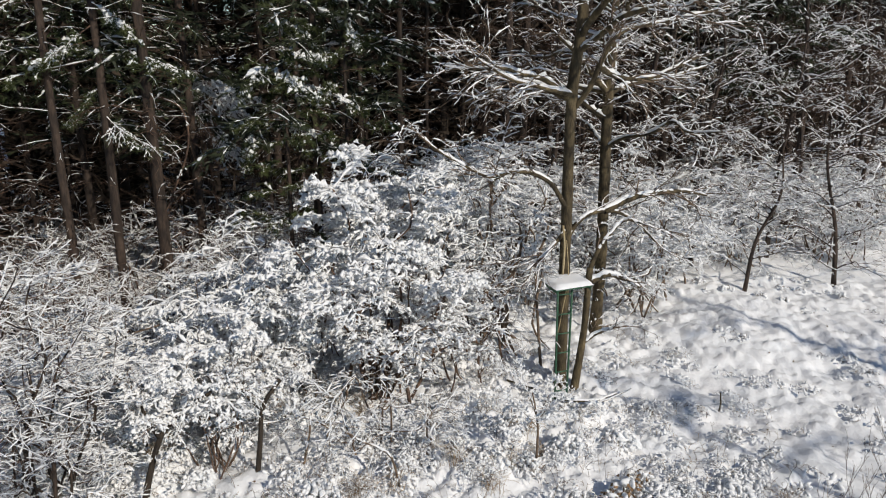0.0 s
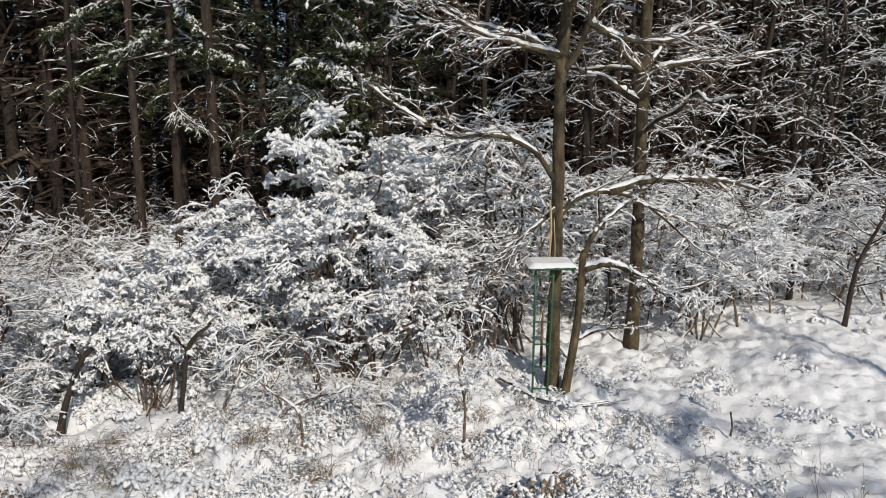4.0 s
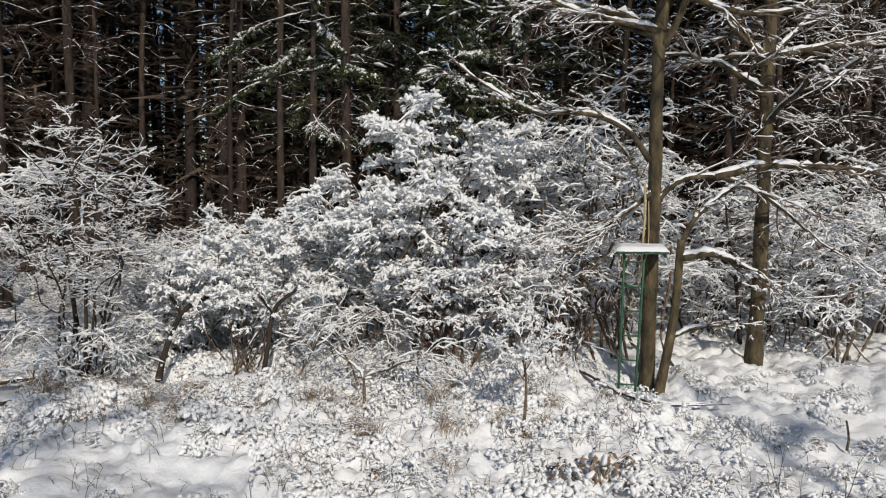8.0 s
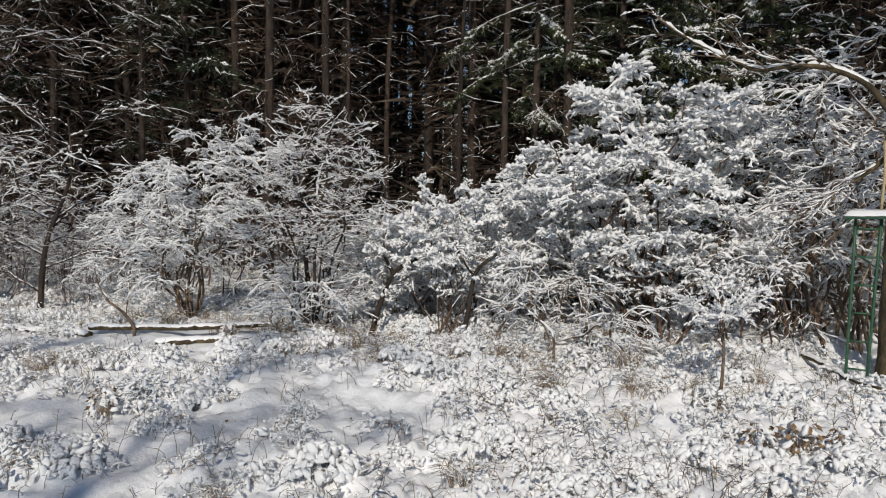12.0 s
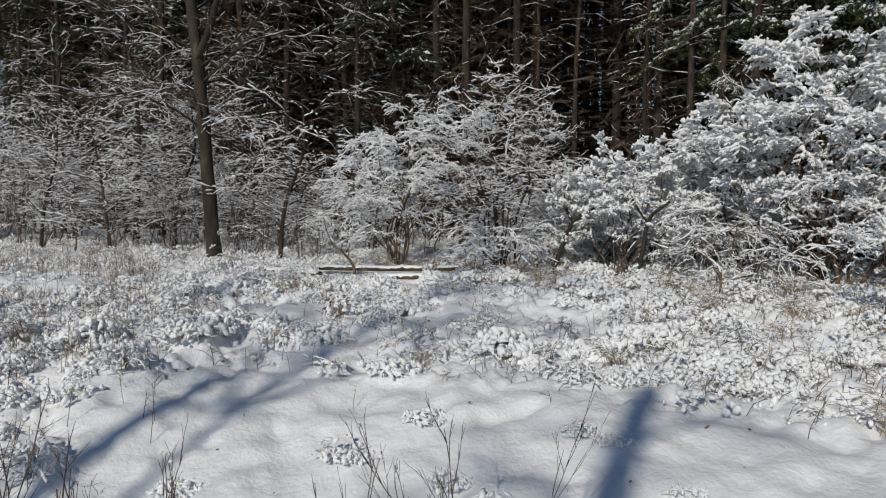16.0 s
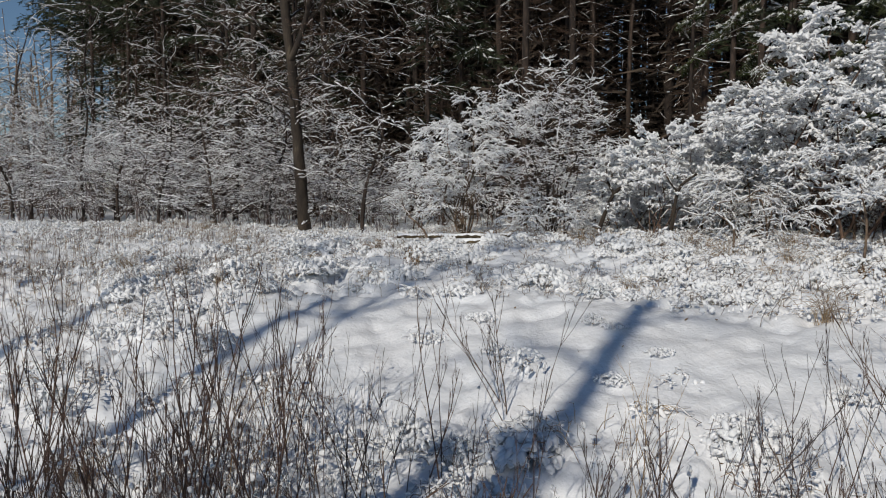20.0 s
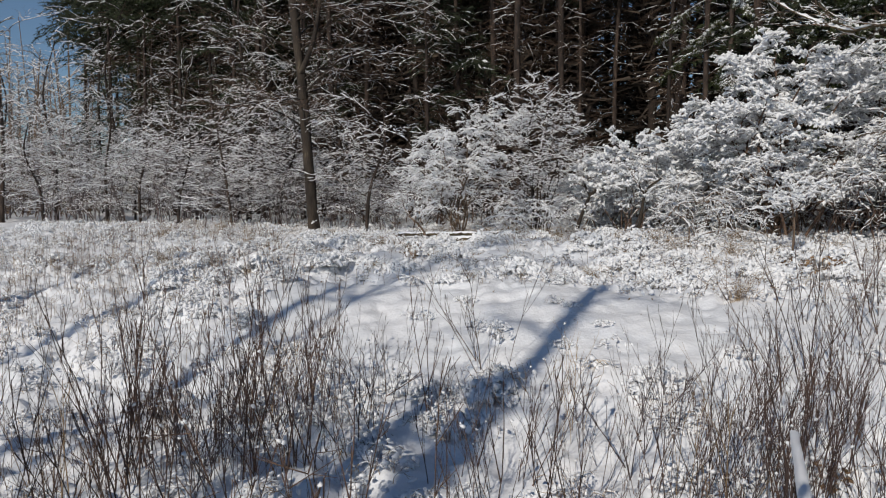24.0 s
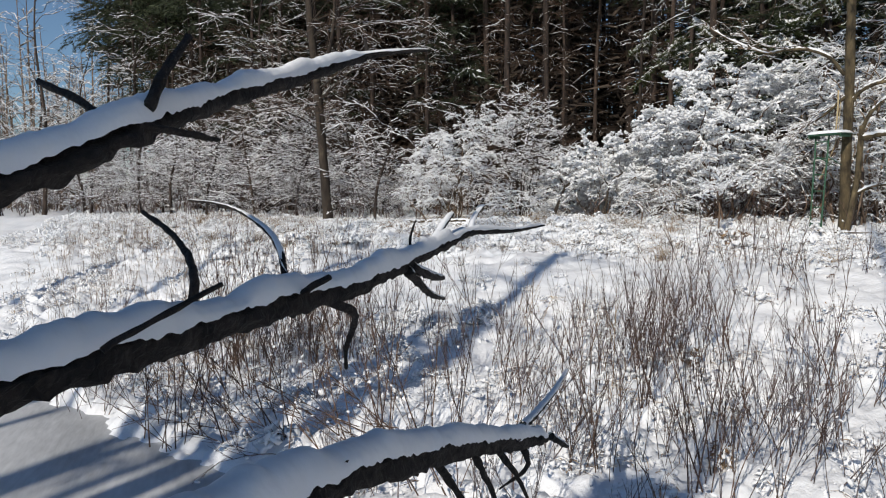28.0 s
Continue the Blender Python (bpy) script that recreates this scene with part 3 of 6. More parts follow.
# ---- trees with the ladder stand ----
def tree(name, base, trunk_pts, r0, r1, limbs, label, seed, mat=None, twig_len=0.9, twigs=7, kids=(5, 3), droop=0.2, snow=0.007, limb_r=0.045, group="", cover=0.5, tmat=None, flat=0.8, flare=0.25, leaders=0):
    """A trunk with limbs, side branches and fine twigs, snow along all of them."""
    rng, g = random.Random(seed), rs(seed)
    mat, tmat = mat or BARK, tmat or TWIG
    b = Vector(base)
    ob = thing(name, b, label, "tree", group)
    part("trunk", tube_mesh("trunk", [Vector(p) - b for p in trunk_pts], r0, r1, mat, 14, 8, 0.22, seed, flare), ob)
    P, D, L, R, big = [], [], [], [], []
    for k, pts in enumerate(limbs):
        line = [Vector(p) - b for p in pts]
        rr = limb_r * rng.uniform(0.75, 1.25) * (2.6 if k < leaders else 1)
        part("limb", tube_mesh("limb", line, rr, rr * 0.35, mat, 7, 4, 0.15, seed + k), ob)
        fine = smooth_pts(line, 4)
        m = len(fine) - 1
        big.append(as_line(fine, rr, rr * 0.35))
        for j in range(twigs):
            i = min(m, int((0.2 + 0.8 * (j + rng.random()) / twigs) * m))
            d = fine[min(m, i + 1)] - fine[max(0, i - 1)]
            d.normalize()
            side = d.cross(Vector((0, 0, 1))).normalized() * (1 if j % 2 else -1)
            P.append(tuple(fine[i]))
            D.append(tuple((d * 0.85 + side * rng.uniform(0.3, 0.8) + Vector((0, 0, rng.uniform(-0.25, 0.4)))).normalized()))
            L.append(twig_len * rng.uniform(0.5, 1.25))
            R.append(max(0.003, min(0.02, rr * 0.35)))
    crown = grow(g, P, D, L, R, kids, 5, 0.2, droop, flat, 0.8, 0.5)
    part("crown", lines_mesh("crown", crown, tmat), ob, kind="stuff")
    part("snow_load", snow_lines("snow_load", crown, g, snow, cover, 0.5, gaps=0.3), ob, "thin snow on the twigs", "stuff")
    part("limb_snow", snow_lines("limb_snow", big, g, snow * (1.5 if limb_r > 0.04 else 0.9), 1.4, 0.5, gaps=0.1 if limb_r > 0.04 else 0.3, own=0.7 if limb_r > 0.04 else 0.35), ob, "snow lying along the limbs", "stuff")
    return ob


def wild_limbs(rng, trunk_pts, n, z0, z1, length, rise=0.15):
    P = smooth_pts(trunk_pts, 6)
    out = []
    for k in range(n):
        z = z0 + (z1 - z0) * (k + rng.random()) / n
        p = min(P, key=lambda q: abs(q.z - z))
        a = rng.uniform(0, 2 * math.pi)
        L = length * rng.uniform(0.6, 1.2)
        e = p + Vector((math.cos(a) * L, math.sin(a) * L, L * rng.uniform(-0.1, 0.5)))
        out.append(limb_line(rng, p, e, rise, 0.05, 5))
    return out


T1 = [(1.88, 10.36, -0.05), (1.88, 10.36, 1.2), (1.87, 10.38, 2.6), (1.86, 10.36, 4.4), (1.98, 10.4, 5.8), (2.0, 10.5, 8.0), (2.1, 10.6, 11.0)]
rng = random.Random(3)
tree("maple_tree", (1.88, 10.36, place_z(1.88, 10.36)), T1, 0.09, 0.066,
     [[(1.82, 10.31, 2.9), (1.59, 10.17, 3.25), (1.26, 9.96, 3.44), (0.97, 9.76, 3.48), (0.68, 9.57, 3.45), (0.44, 9.42, 3.57), (0.08, 9.18, 3.8), (-0.25, 8.97, 4.07)],
      [(1.85, 10.31, 2.5), (1.54, 10.14, 2.19), (1.25, 9.95, 1.99)],
      [(1.9, 10.38, 2.4), (2.09, 10.5, 2.63), (2.35, 10.67, 2.72), (2.65, 10.86, 2.69), (2.92, 11.04, 2.57), (3.26, 11.26, 2.3), (3.51, 11.43, 2.05)],
      [(2.5, 10.77, 2.71), (3.0, 11.09, 2.86), (3.47, 11.4, 2.87), (4.0, 11.75, 2.84), (4.5, 12.1, 2.7)],
      [(1.85, 10.3, 4.5), (1.34, 10.01, 4.62), (0.93, 9.74, 4.74), (0.5, 9.5, 5.0)],
      [(1.9, 10.36, 4.4), (1.25, 10.42, 4.67), (0.85, 10.46, 4.82), (0.57, 10.49, 5.05)]] + [[(1.9, 10.37, 4.3), (2.1, 10.3, 4.6), (2.25, 10.25, 5.0), (2.5, 10.3, 5.35), (3.2, 10.5, 5.5), (4.1, 10.8, 5.7)], [(2.2, 10.27, 4.9), (2.5, 10.6, 4.75), (3.1, 11.0, 4.7), (3.9, 11.3, 5.0)]] + wild_limbs(rng, T1, 11, 4.4, 8.5, 2.3),
     "leaning grey-brown maple with snow on its limbs beside the ladder stand", 21, twigs=9, twig_len=0.95)
T2 = [(2.8, 12.4, -0.02), (2.82, 12.38, 1.7), (2.78, 12.4, 4.4), (2.8, 12.4, 7), (2.9, 12.5, 11)]
tree("maple_tree", (2.8, 12.4, place_z(2.8, 12.4)), T2, 0.105, 0.075,
     [[(2.76, 12.37, 4.4), (2.43, 12.17, 4.73), (2.15, 11.99, 5.04), (1.7, 11.7, 5.4)], [(2.8, 12.39, 4.4), (3.17, 12.65, 4.52), (3.69, 13.0, 4.61), (4.14, 13.29, 4.65), (4.8, 13.7, 4.8)]] + wild_limbs(rng, T2, 14, 3.0, 8, 2.4),
     "bare maple with shaded bark and snowy limbs", 22, twigs=9)
T3 = [(-10.4, 2.4, -0.35), (-10.42, 2.25, 2.0), (-10.43, 2.12, 4.0), (-10.46, 1.9, 6.5), (-10.5, 1.8, 10), (-10.4, 1.7, 14)]
T3_LIMBS = [[(-10.46, 2.05, 4.1), (-10.0, 2.3, 4.7), (-9.7, 2.5, 5.5), (-9.6, 2.6, 6.8), (-9.5, 2.7, 9.0)], [(-10.44, 2.2, 2.9), (-9.9, 2.6, 3.0), (-9.4, 2.9, 2.85), (-8.9, 3.2, 2.4), (-8.6, 3.3, 1.9)], [(-10.44, 2.15, 3.4), (-10.8, 1.4, 3.5), (-11.2, 0.6, 3.35), (-11.6, -0.3, 3.4)]]
tree("maple_tree", (-10.4, 2.4, place_z(-10.4, 2.4)), T3, 0.15, 0.09, T3_LIMBS + wild_limbs(rng, T3, 34, 2.6, 9.5, 3.6, 0.25), "tall bare maple at the edge of the field", 23, mat=BARK_MID, twigs=9, twig_len=1.3, snow=0.0045, cover=0.26, tmat=TWIG_DARK, kids=(4, 3), limb_r=0.026, flat=0.76, leaders=1)

# ---- the snow-laden fallen tree over the creek ----
def snow_ridge(name, line, r0, r1, h, ob, seed, per=56):
    """A soft bank of snow along the top of a limb, with a ragged lower edge and a lumpy crest."""
    P = smooth_pts(line, per)
    m = len(P) - 1
    V, F = [], []
    n = 13
    for i, p in enumerate(P):
        r = r0 + (r1 - r0) * i / m
        d = (P[min(i + 1, m)] - P[max(i - 1, 0)])
        a = d.cross(Vector((0, 0, 1))).normalized()
        lump = 1 + 0.75 * noise.noise((p.x * 4.5, p.y * 4.5, p.z * 4.5 + seed)) + 0.4 * noise.noise((p.x * 12, p.y * 12, seed)) + 0.14 * noise.noise((p.x * 40, p.y * 40, seed))
        hh = h * (0.35 + 0.65 * r / max(r0, r1)) * lump * min(1, (m - i) / 12 + 0.1)
        for j in range(n):
            q = math.pi * j / (n - 1)
            side = -math.cos(q) * r * (1.1 + 0.06 * lump)
            hang = 0
            if j in (0, 1, n - 2, n - 1):
                k = -1 if j < 2 else 1
                hang = r * (0.3 + 0.45 * noise.noise((p.x * 9, p.y * 9, k * 3.7 + seed)) + 0.3 * noise.noise((p.x * 24, p.y * 24, k * 2.7)) + 0.2 * noise.noise((p.x * 60, p.y * 60, k * 5.1)))
                if j in (1, n - 2):
                    hang *= 0.5
            grain = 0.05 * r * noise.noise((p.x * 40, p.y * 40, j * 0.9 + seed))
            V.append(p + a * (side * (1 + 0.05 * noise.noise((p.x * 25, p.y * 25, j))) + grain) + Vector((0, 0, 0.1 * r + hang + grain + math.sin(q) ** 0.7 * (r * 0.75 + hh))))
    for i in range(m):
        for j in range(n - 1):
            k = i * n + j
            F.append((k, k + 1, k + n + 1, k + n))
    part(name, pymesh(name, [tuple(v) for v in V], F, SNOW), ob)


fallen = thing("fallen_tree", (12.0, -1.6, -1.2), "dead tree with black bark and thick snow leaning over the creek", "fallen tree")
FB = Vector((12.0, -1.6, -1.2))
def fallen_limb(pts, r0, r1, h, seed, snow=True):
    line = [Vector(p) - FB for p in pts]
    limb = part("limb", tube_mesh("limb", line, r0, r1, BARK_WET, 14, 30, 0.45, seed, 0.0, 0.5), fallen)
    if snow:
        snow_ridge("snow_ridge", [p + Vector((0, 0, r0 * 0.15)) for p in line], r0, r1, h, limb, seed)


fallen_limb([(12.3, -1.75, 0.33), (11.46, -0.95, 0.455), (11.13, -0.66, 0.475), (10.86, -0.45, 0.485), (10.59, -0.23, 0.49), (10.2, 0.05, 0.53), (9.95, 0.24, 0.56)], 0.04, 0.019, 0.042, 1)
fallen_limb([(9.97, 0.22, 0.56), (9.78, 0.38, 0.585), (9.5, 0.66, 0.57), (9.053, 1.035, 0.572)], 0.018, 0.005, 0.014, 2)
fallen_limb([(9.78, 0.37, 0.58), (9.63, 0.44, 0.64), (9.52, 0.515, 0.686)], 0.011, 0.009, 0.008, 3)
fallen_limb([(10.12, 0.1, 0.55), (10.02, 0.17, 0.61), (9.93, 0.242, 0.665)], 0.012, 0.009, 0.008, 4)
fallen_limb([(10.3, -0.02, 0.54), (10.24, -0.0, 0.6), (10.15, 0.04, 0.65)], 0.006, 0.003, 0.0, 5, False)
fallen_limb([(10.33, -0.02, 0.5), (10.1, 0.12, 0.44), (9.81, 0.244, 0.40)], 0.017, 0.008, 0.008, 6)
fallen_limb([(10.36, -0.04, 0.49), (10.05, 0.12, 0.37), (9.66, 0.29, 0.29)], 0.014, 0.006, 0.006, 7)
fallen_limb([(10.765, -0.36, 0.47), (10.66, -0.27, 0.42), (10.55, -0.25, 0.36), (10.46, -0.26, 0.27), (10.418, -0.254, 0.2)], 0.012, 0.005, 0.0, 8, False)
fallen_limb([(10.83, -0.46, 0.5), (10.82, -0.473, 0.6), (10.684, -0.502, 0.654), (10.331, -0.569, 0.696), (10.05, -0.64, 0.714), (9.934, -0.728, 0.723)], 0.008, 0.0035, 0.001, 9)
fallen_limb([(11.245, -0.66, 0.55), (11.24, -0.657, 0.592), (11.137, -0.674, 0.63), (11.017, -0.714, 0.667), (10.871, -0.781, 0.706)], 0.009, 0.005, 0.0, 10, False)
fallen_limb([(10.88, -0.44, 0.5), (10.91, -0.4, 0.53), (10.936, -0.367, 0.551)], 0.008, 0.006, 0.0, 11, False)
fallen_limb([(11.4, -0.79, 0.5), (11.387, -0.765, 0.515), (11.35, -0.692, 0.548), (11.31, -0.607, 0.588)], 0.0055, 0.004, 0.0, 12, False)
# upper limb
fallen_limb([(12.1, -1.65, 0.5), (11.7, -1.25, 0.65), (11.36, -0.92, 0.77), (11.2, -0.76, 0.86), (10.87, -0.61, 0.96), (10.5, -0.38, 1.08), (10.2, -0.15, 1.2)], 0.042, 0.014, 0.036, 13)
fallen_limb([(10.16, -0.16, 1.21), (10.07, 0.0, 1.25), (9.998, 0.127, 1.276)], 0.012, 0.005, 0.004, 14)
fallen_limb([(10.12, -0.12, 1.22), (10.06, -0.12, 1.29)], 0.006, 0.005, 0.0, 15, False)
fallen_limb([(11.2, -0.73, 0.9), (11.16, -0.7, 0.98), (11.08, -0.66, 1.06)], 0.011, 0.006, 0.0, 16, False)
fallen_limb([(11.22, -0.75, 0.87), (11.13, -0.66, 0.862), (11.06, -0.61, 0.856)], 0.009, 0.005, 0.0, 17, False)
fallen_limb([(11.17, -0.8, 0.88), (11.07, -0.88, 0.935), (10.937, -0.966, 0.979)], 0.008, 0.006, 0.0, 18, False)
# lower limb
fallen_limb([(12.2, -1.75, 0.1), (11.75, -0.95, 0.22), (11.34, -0.53, 0.19), (11.07, -0.3, 0.13), (10.72, 0.0, 0.02), (10.3, 0.37, -0.14), (10.08, 0.57, -0.22)], 0.055, 0.022, 0.042, 19)
fallen_limb([(9.99, 0.65, -0.25), (9.93, 0.73, -0.31), (9.86, 0.79, -0.35)], 0.014, 0.006, 0.006, 20)
fallen_limb([(10.26, 0.41, -0.1), (10.05, 0.56, -0.12), (9.75, 0.78, -0.13), (9.396, 1.012, -0.14)], 0.013, 0.008, 0.008, 21)
for k, (x, y, z, dx, dz) in enumerate(((10.8, -0.07, 0.02, 0.12, -0.3), (10.6, 0.1, -0.04, 0.1, -0.34), (10.45, 0.24, -0.1, 0.12, -0.26), (10.25, 0.42, -0.18, -0.1, -0.2))):
    fallen_limb([(x, y, z), (x - 0.05, y + 0.06 + dx * 0.3, z + dz * 0.5), (x - 0.12, y + 0.05 + dx, z + dz)], 0.012, 0.004, 0.0, 22 + k, False)
fallen_limb([(12.3, -1.75, 0.33), (12.9, -2.4, 0.3), (13.4, -2.93, 0.5)], 0.11, 0.2, 0.05, 30)
# unseen upright snag, added to keep the limbs in shadow
fallen_limb([(13.42, -2.95, -1.6), (13.4, -2.92, 0.4), (13.4, -2.93, 1.6), (13.42, -2.93, 3.2)], 0.42, 0.38, 0.0, 33, False)
fallen_limb([(12.1, -1.65, 0.5), (12.6, -2.0, 0.25)], 0.05, 0.08, 0.02, 31)
fallen_limb([(12.2, -1.75, 0.1), (12.8, -2.2, 0.2)], 0.06, 0.08, 0.02, 32)
# ---- the pine wood behind ----
def pine(seed, height, r, label, green=0.0, dead=60, z_dead=(0.5, 9.0), spread=1.5, low=9.0):
    """A straight pine: trunk, thin dead side branches with snow, green boughs and a dark crown."""
    rng, g = random.Random(seed), rs(seed)
    ob = thing("pine_tree", (0, 0, 0), label, "tree", "pines of the wood")
    lean = [(0, 0, -0.2), (rng.gauss(0, 0.06), rng.gauss(0, 0.06), height * 0.3), (rng.gauss(0, 0.15), rng.gauss(0, 0.15), height * 0.65), (rng.gauss(0, 0.2), rng.gauss(0, 0.2), height)]
    part("trunk", tube_mesh("trunk", lean, r, r * 0.35, BARK_DARK, 9, 5, 0.12, seed, 0.2), ob)
    axis_pts = np.array([tuple(q) for q in smooth_pts(lean, 6)])

    def on_trunk(z):
        return np.stack((np.interp(z, axis_pts[:, 2], axis_pts[:, 0]), np.interp(z, axis_pts[:, 2], axis_pts[:, 1]), z), -1)

    z = g.uniform(*z_dead, dead)
    a = g.uniform(0, 6.283, dead)
    D = np.stack((np.cos(a), np.sin(a), g.uniform(-0.1, 0.3, dead)), -1)
    wood = grow(g, on_trunk(z), D, spread * g.uniform(0.25, 1.0, dead) ** 1.2, g.uniform(0.0045, 0.01, dead), (4, 3), 4, 0.2, 0.35, 0.7, 0.8, 0.4, 0.0, 0.25)
    part("dead_wood", lines_mesh("dead_wood", wood, TWIG_DEAD), ob, kind="stuff")
    part("snow_load", snow_lines("snow_load", wood[:2], g, 0.0055, 0.26, 0.8, n=3, gaps=0.45), ob, "thin snow lines on the branches", "stuff")
    # boughs with needles
    n = int(80 - 10 * green)
    f = g.rand(n)
    z = low + (height - 0.4 - low) * f
    a = g.uniform(0, 6.283, n)
    D = np.stack((np.cos(a), np.sin(a), np.full(n, 0.22)), -1)
    boughs = grow(g, on_trunk(z), D, (2.4 - 1.5 * f) * g.uniform(0.6, 1.15, n), np.full(n, 0.018), (7,), 5, 0.1, 0.45, 0.85, 0.8, 0.4)
    part("bough", lines_mesh("bough", boughs[:1], BARK_DARK), ob, kind="stuff")
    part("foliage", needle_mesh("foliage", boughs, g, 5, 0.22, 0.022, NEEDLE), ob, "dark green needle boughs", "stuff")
    keep = [(A[A[:, 0, 2] < 11], R[A[:, 0, 2] < 11]) for A, R in boughs]
    if green > 0.3:
        part("bough_snow", snow_lines("bough_snow", keep, g, 0.011, 0.5, 1.6, own=0.2, gaps=0.3), ob, "lumps of snow on the boughs", "stuff")
    return ob


protos = [pine(101, 19, 0.085, "slender dark pine with dead lower branches edged in snow", 0.0, 112, (0.5, 9.5), 1.5, 8.5),
          pine(102, 21, 0.115, "dark pine trunk with dead lower branches edged in snow", 0.0, 118, (0.6, 10), 1.7, 9.0),
          pine(103, 17, 0.06, "thin pine pole with short dead twigs", 0.1, 104, (0.5, 9), 1.1, 8.0),
          pine(104, 15, 0.1, "pine with low green boughs carrying snow", 0.9, 50, (0.5, 5), 1.6, 3.2)]
rng = random.Random(77)
EDGE = ((-70, -15), (-40, -9.5), (-26, -8.2), (-21, -4.2), (-13, 4.7), (-9, 10.2), (-6, 12.4), (-2, 14.6), (3, 17), (9, 20), (30, 24), (60, 26))


def front_y(x):
    """The wood's front line."""
    for (x0, y0), (x1, y1) in zip(EDGE, EDGE[1:]):
        if x0 <= x <= x1:
            return y0 + (y1 - y0) * (x - x0) / (x1 - x0)


spots = [(-8.0, 12.1, 2), (-5.21, 12.76, 1), (-10.5, 8.5, 1), (-2.6, 13.9, 3), (-7.7, 15.0, 3), (-6.8, 16.2, 1), (-12.9, 6.4, 2)]
tries = 0
while len(spots) < 128 and tries < 20000:
    tries += 1
    x = rng.uniform(-36, 20)
    back = 0.5 + 8.0 * rng.random()
    y = front_y(x) + back
    if y > -0.6 + (x - 12.6) * 0.152 and all((x - p[0]) ** 2 + (y - p[1]) ** 2 > 1.0 for p in spots):
        spots.append((x, y, rng.choices((0, 1, 2, 3), (3, 3, 3, 0.9 if back < 3 else 0.5 if x > -14 else 2.0))[0]))
first = [True] * 4
for x, y, k in spots:
    m = pose(x, y, place_z(x, y), 0, 0, rng.uniform(0, 360))
    if first[k]:
        protos[k].matrix_basis, first[k] = m, False
    else:
        copy_thing(protos[k], m)


def snowy_bough(ob, foot, pts, seed, width, needles, size, r=0.014, kids=(11, 4)):
    """A drooping bough with side sprays, needles and ragged snow pads, a part of the tree at foot."""
    g = rs(seed)
    line = smooth_pts([Vector(p) - Vector(foot) for p in pts], 4)
    A = np.array([tuple(p) for p in line])
    m = kids[0] * 2
    t = g.uniform(0.2, 1.0, m) * (len(A) - 1.01)
    i = t.astype(int)
    way = unit(A[i + 1] - A[i])
    side = unit(np.cross(way, np.array((0.0, 0.0, 1.0)))) * np.where(np.arange(m) % 2, 1.0, -1.0)[:, None]
    P = A[i] + (A[i + 1] - A[i]) * (t - i)[:, None]
    D = way * 0.8 + side * g.uniform(0.3, 1.0, (m, 1)) + np.array((0, 0, -0.15))
    wood = [as_line(line, r, r * 0.4)] + grow(g, P, D, width * g.uniform(0.4, 1.1, m), np.full(m, 0.005), (kids[1], 2), 4, 0.15, 0.4, 0.8, 0.7, 0.45)
    bough = part("bough", lines_mesh("bough", wood, TWIG_DARK), ob, kind="stuff")
    if needles:
        part("foliage", needle_mesh("foliage", wood[1:], g, needles, 0.09, 0.007, NEEDLE_LIT), bough, "needles under the snow, painted a sunlit green", "stuff")
    part("snow_load", snow_lines("snow_load", wood, g, size * 1.3, 0.8, 1.2, own=0.3, gaps=0.2), bough, "ragged pads of snow", "stuff")


EDGE_PINE = (-6.0, 12.5, place_z(-6.0, 12.5))
edge_pine = thing("pine_tree", EDGE_PINE, "pine at the wood's edge with drooping snow-padded boughs", "tree", "pines of the wood")
part("trunk", tube_mesh("trunk", [(0, 0, -0.2), (0.05, 0.02, 5), (-0.05, 0.1, 11), (0, 0, 17)], 0.09, 0.035, BARK_DARK, 9, 5, 0.12, 140, 0.2), edge_pine)
for k, (pts, width, needles, size) in enumerate((
        ([(-6.0, 12.5, 5.5), (-5.56, 12.7, 5.12), (-5.05, 12.7, 4.92), (-4.62, 12.7, 4.76)], 0.34, 5, 0.009),
        ([(-6.0, 12.5, 6.1), (-7.27, 12.2, 5.86), (-7.89, 12.2, 5.54), (-8.5, 12.2, 5.33)], 0.4, 4, 0.011),
        ([(-6.0, 12.5, 5.9), (-5.68, 12.5, 5.7), (-5.34, 12.5, 5.38)], 0.3, 4, 0.013),
        ([(-5.99, 12.48, 5.5), (-6.28, 12.3, 5.24), (-6.91, 12.3, 4.79)], 0.42, 5, 0.012),
        ([(-5.98, 12.5, 4.95), (-7.31, 12.2, 4.65), (-7.83, 12.2, 4.5), (-8.49, 12.2, 4.14)], 0.3, 4, 0.007),
        ([(-5.95, 12.5, 4.5), (-6.2, 12.6, 4.3), (-6.77, 12.6, 3.79)], 0.3, 2, 0.006),
        ([(-5.95, 12.5, 4.0), (-5.6, 12.3, 3.75), (-5.0, 12.2, 3.45)], 0.4, 1, 0.006),
        ([(-5.95, 12.5, 7.0), (-5.5, 12.0, 6.7), (-4.9, 11.7, 6.2)], 0.4, 4, 0.01))):
    snowy_bough(edge_pine, EDGE_PINE, pts, 150 + k, width, needles, size)

# a torn branch hung up against the pine, and a broken crown and pole leaning behind
HUNG = (-5.26, 12.75, place_z(-5.26, 12.75))
hung = thing("hung_branch", HUNG, "torn bare branch caught in the pine, edged with snow", "branch", "broken wood at the edge")
snowy_bough(hung, HUNG, [(-5.24, 12.8, 4.3), (-4.7, 12.78, 4.1), (-4.63, 12.78, 3.44), (-4.96, 12.78, 2.63), (-5.22, 12.72, 2.12), (-5.57, 12.7, 2.02)], 161, 0.25, 0, 0.009, 0.026, (2, 2))
CROWN = (-5.1, 15.7, place_z(-5.1, 15.7))
crown = thing("broken_tree", CROWN, "snapped dead tree with its snowy crown hanging down", "tree", "broken wood at the edge")
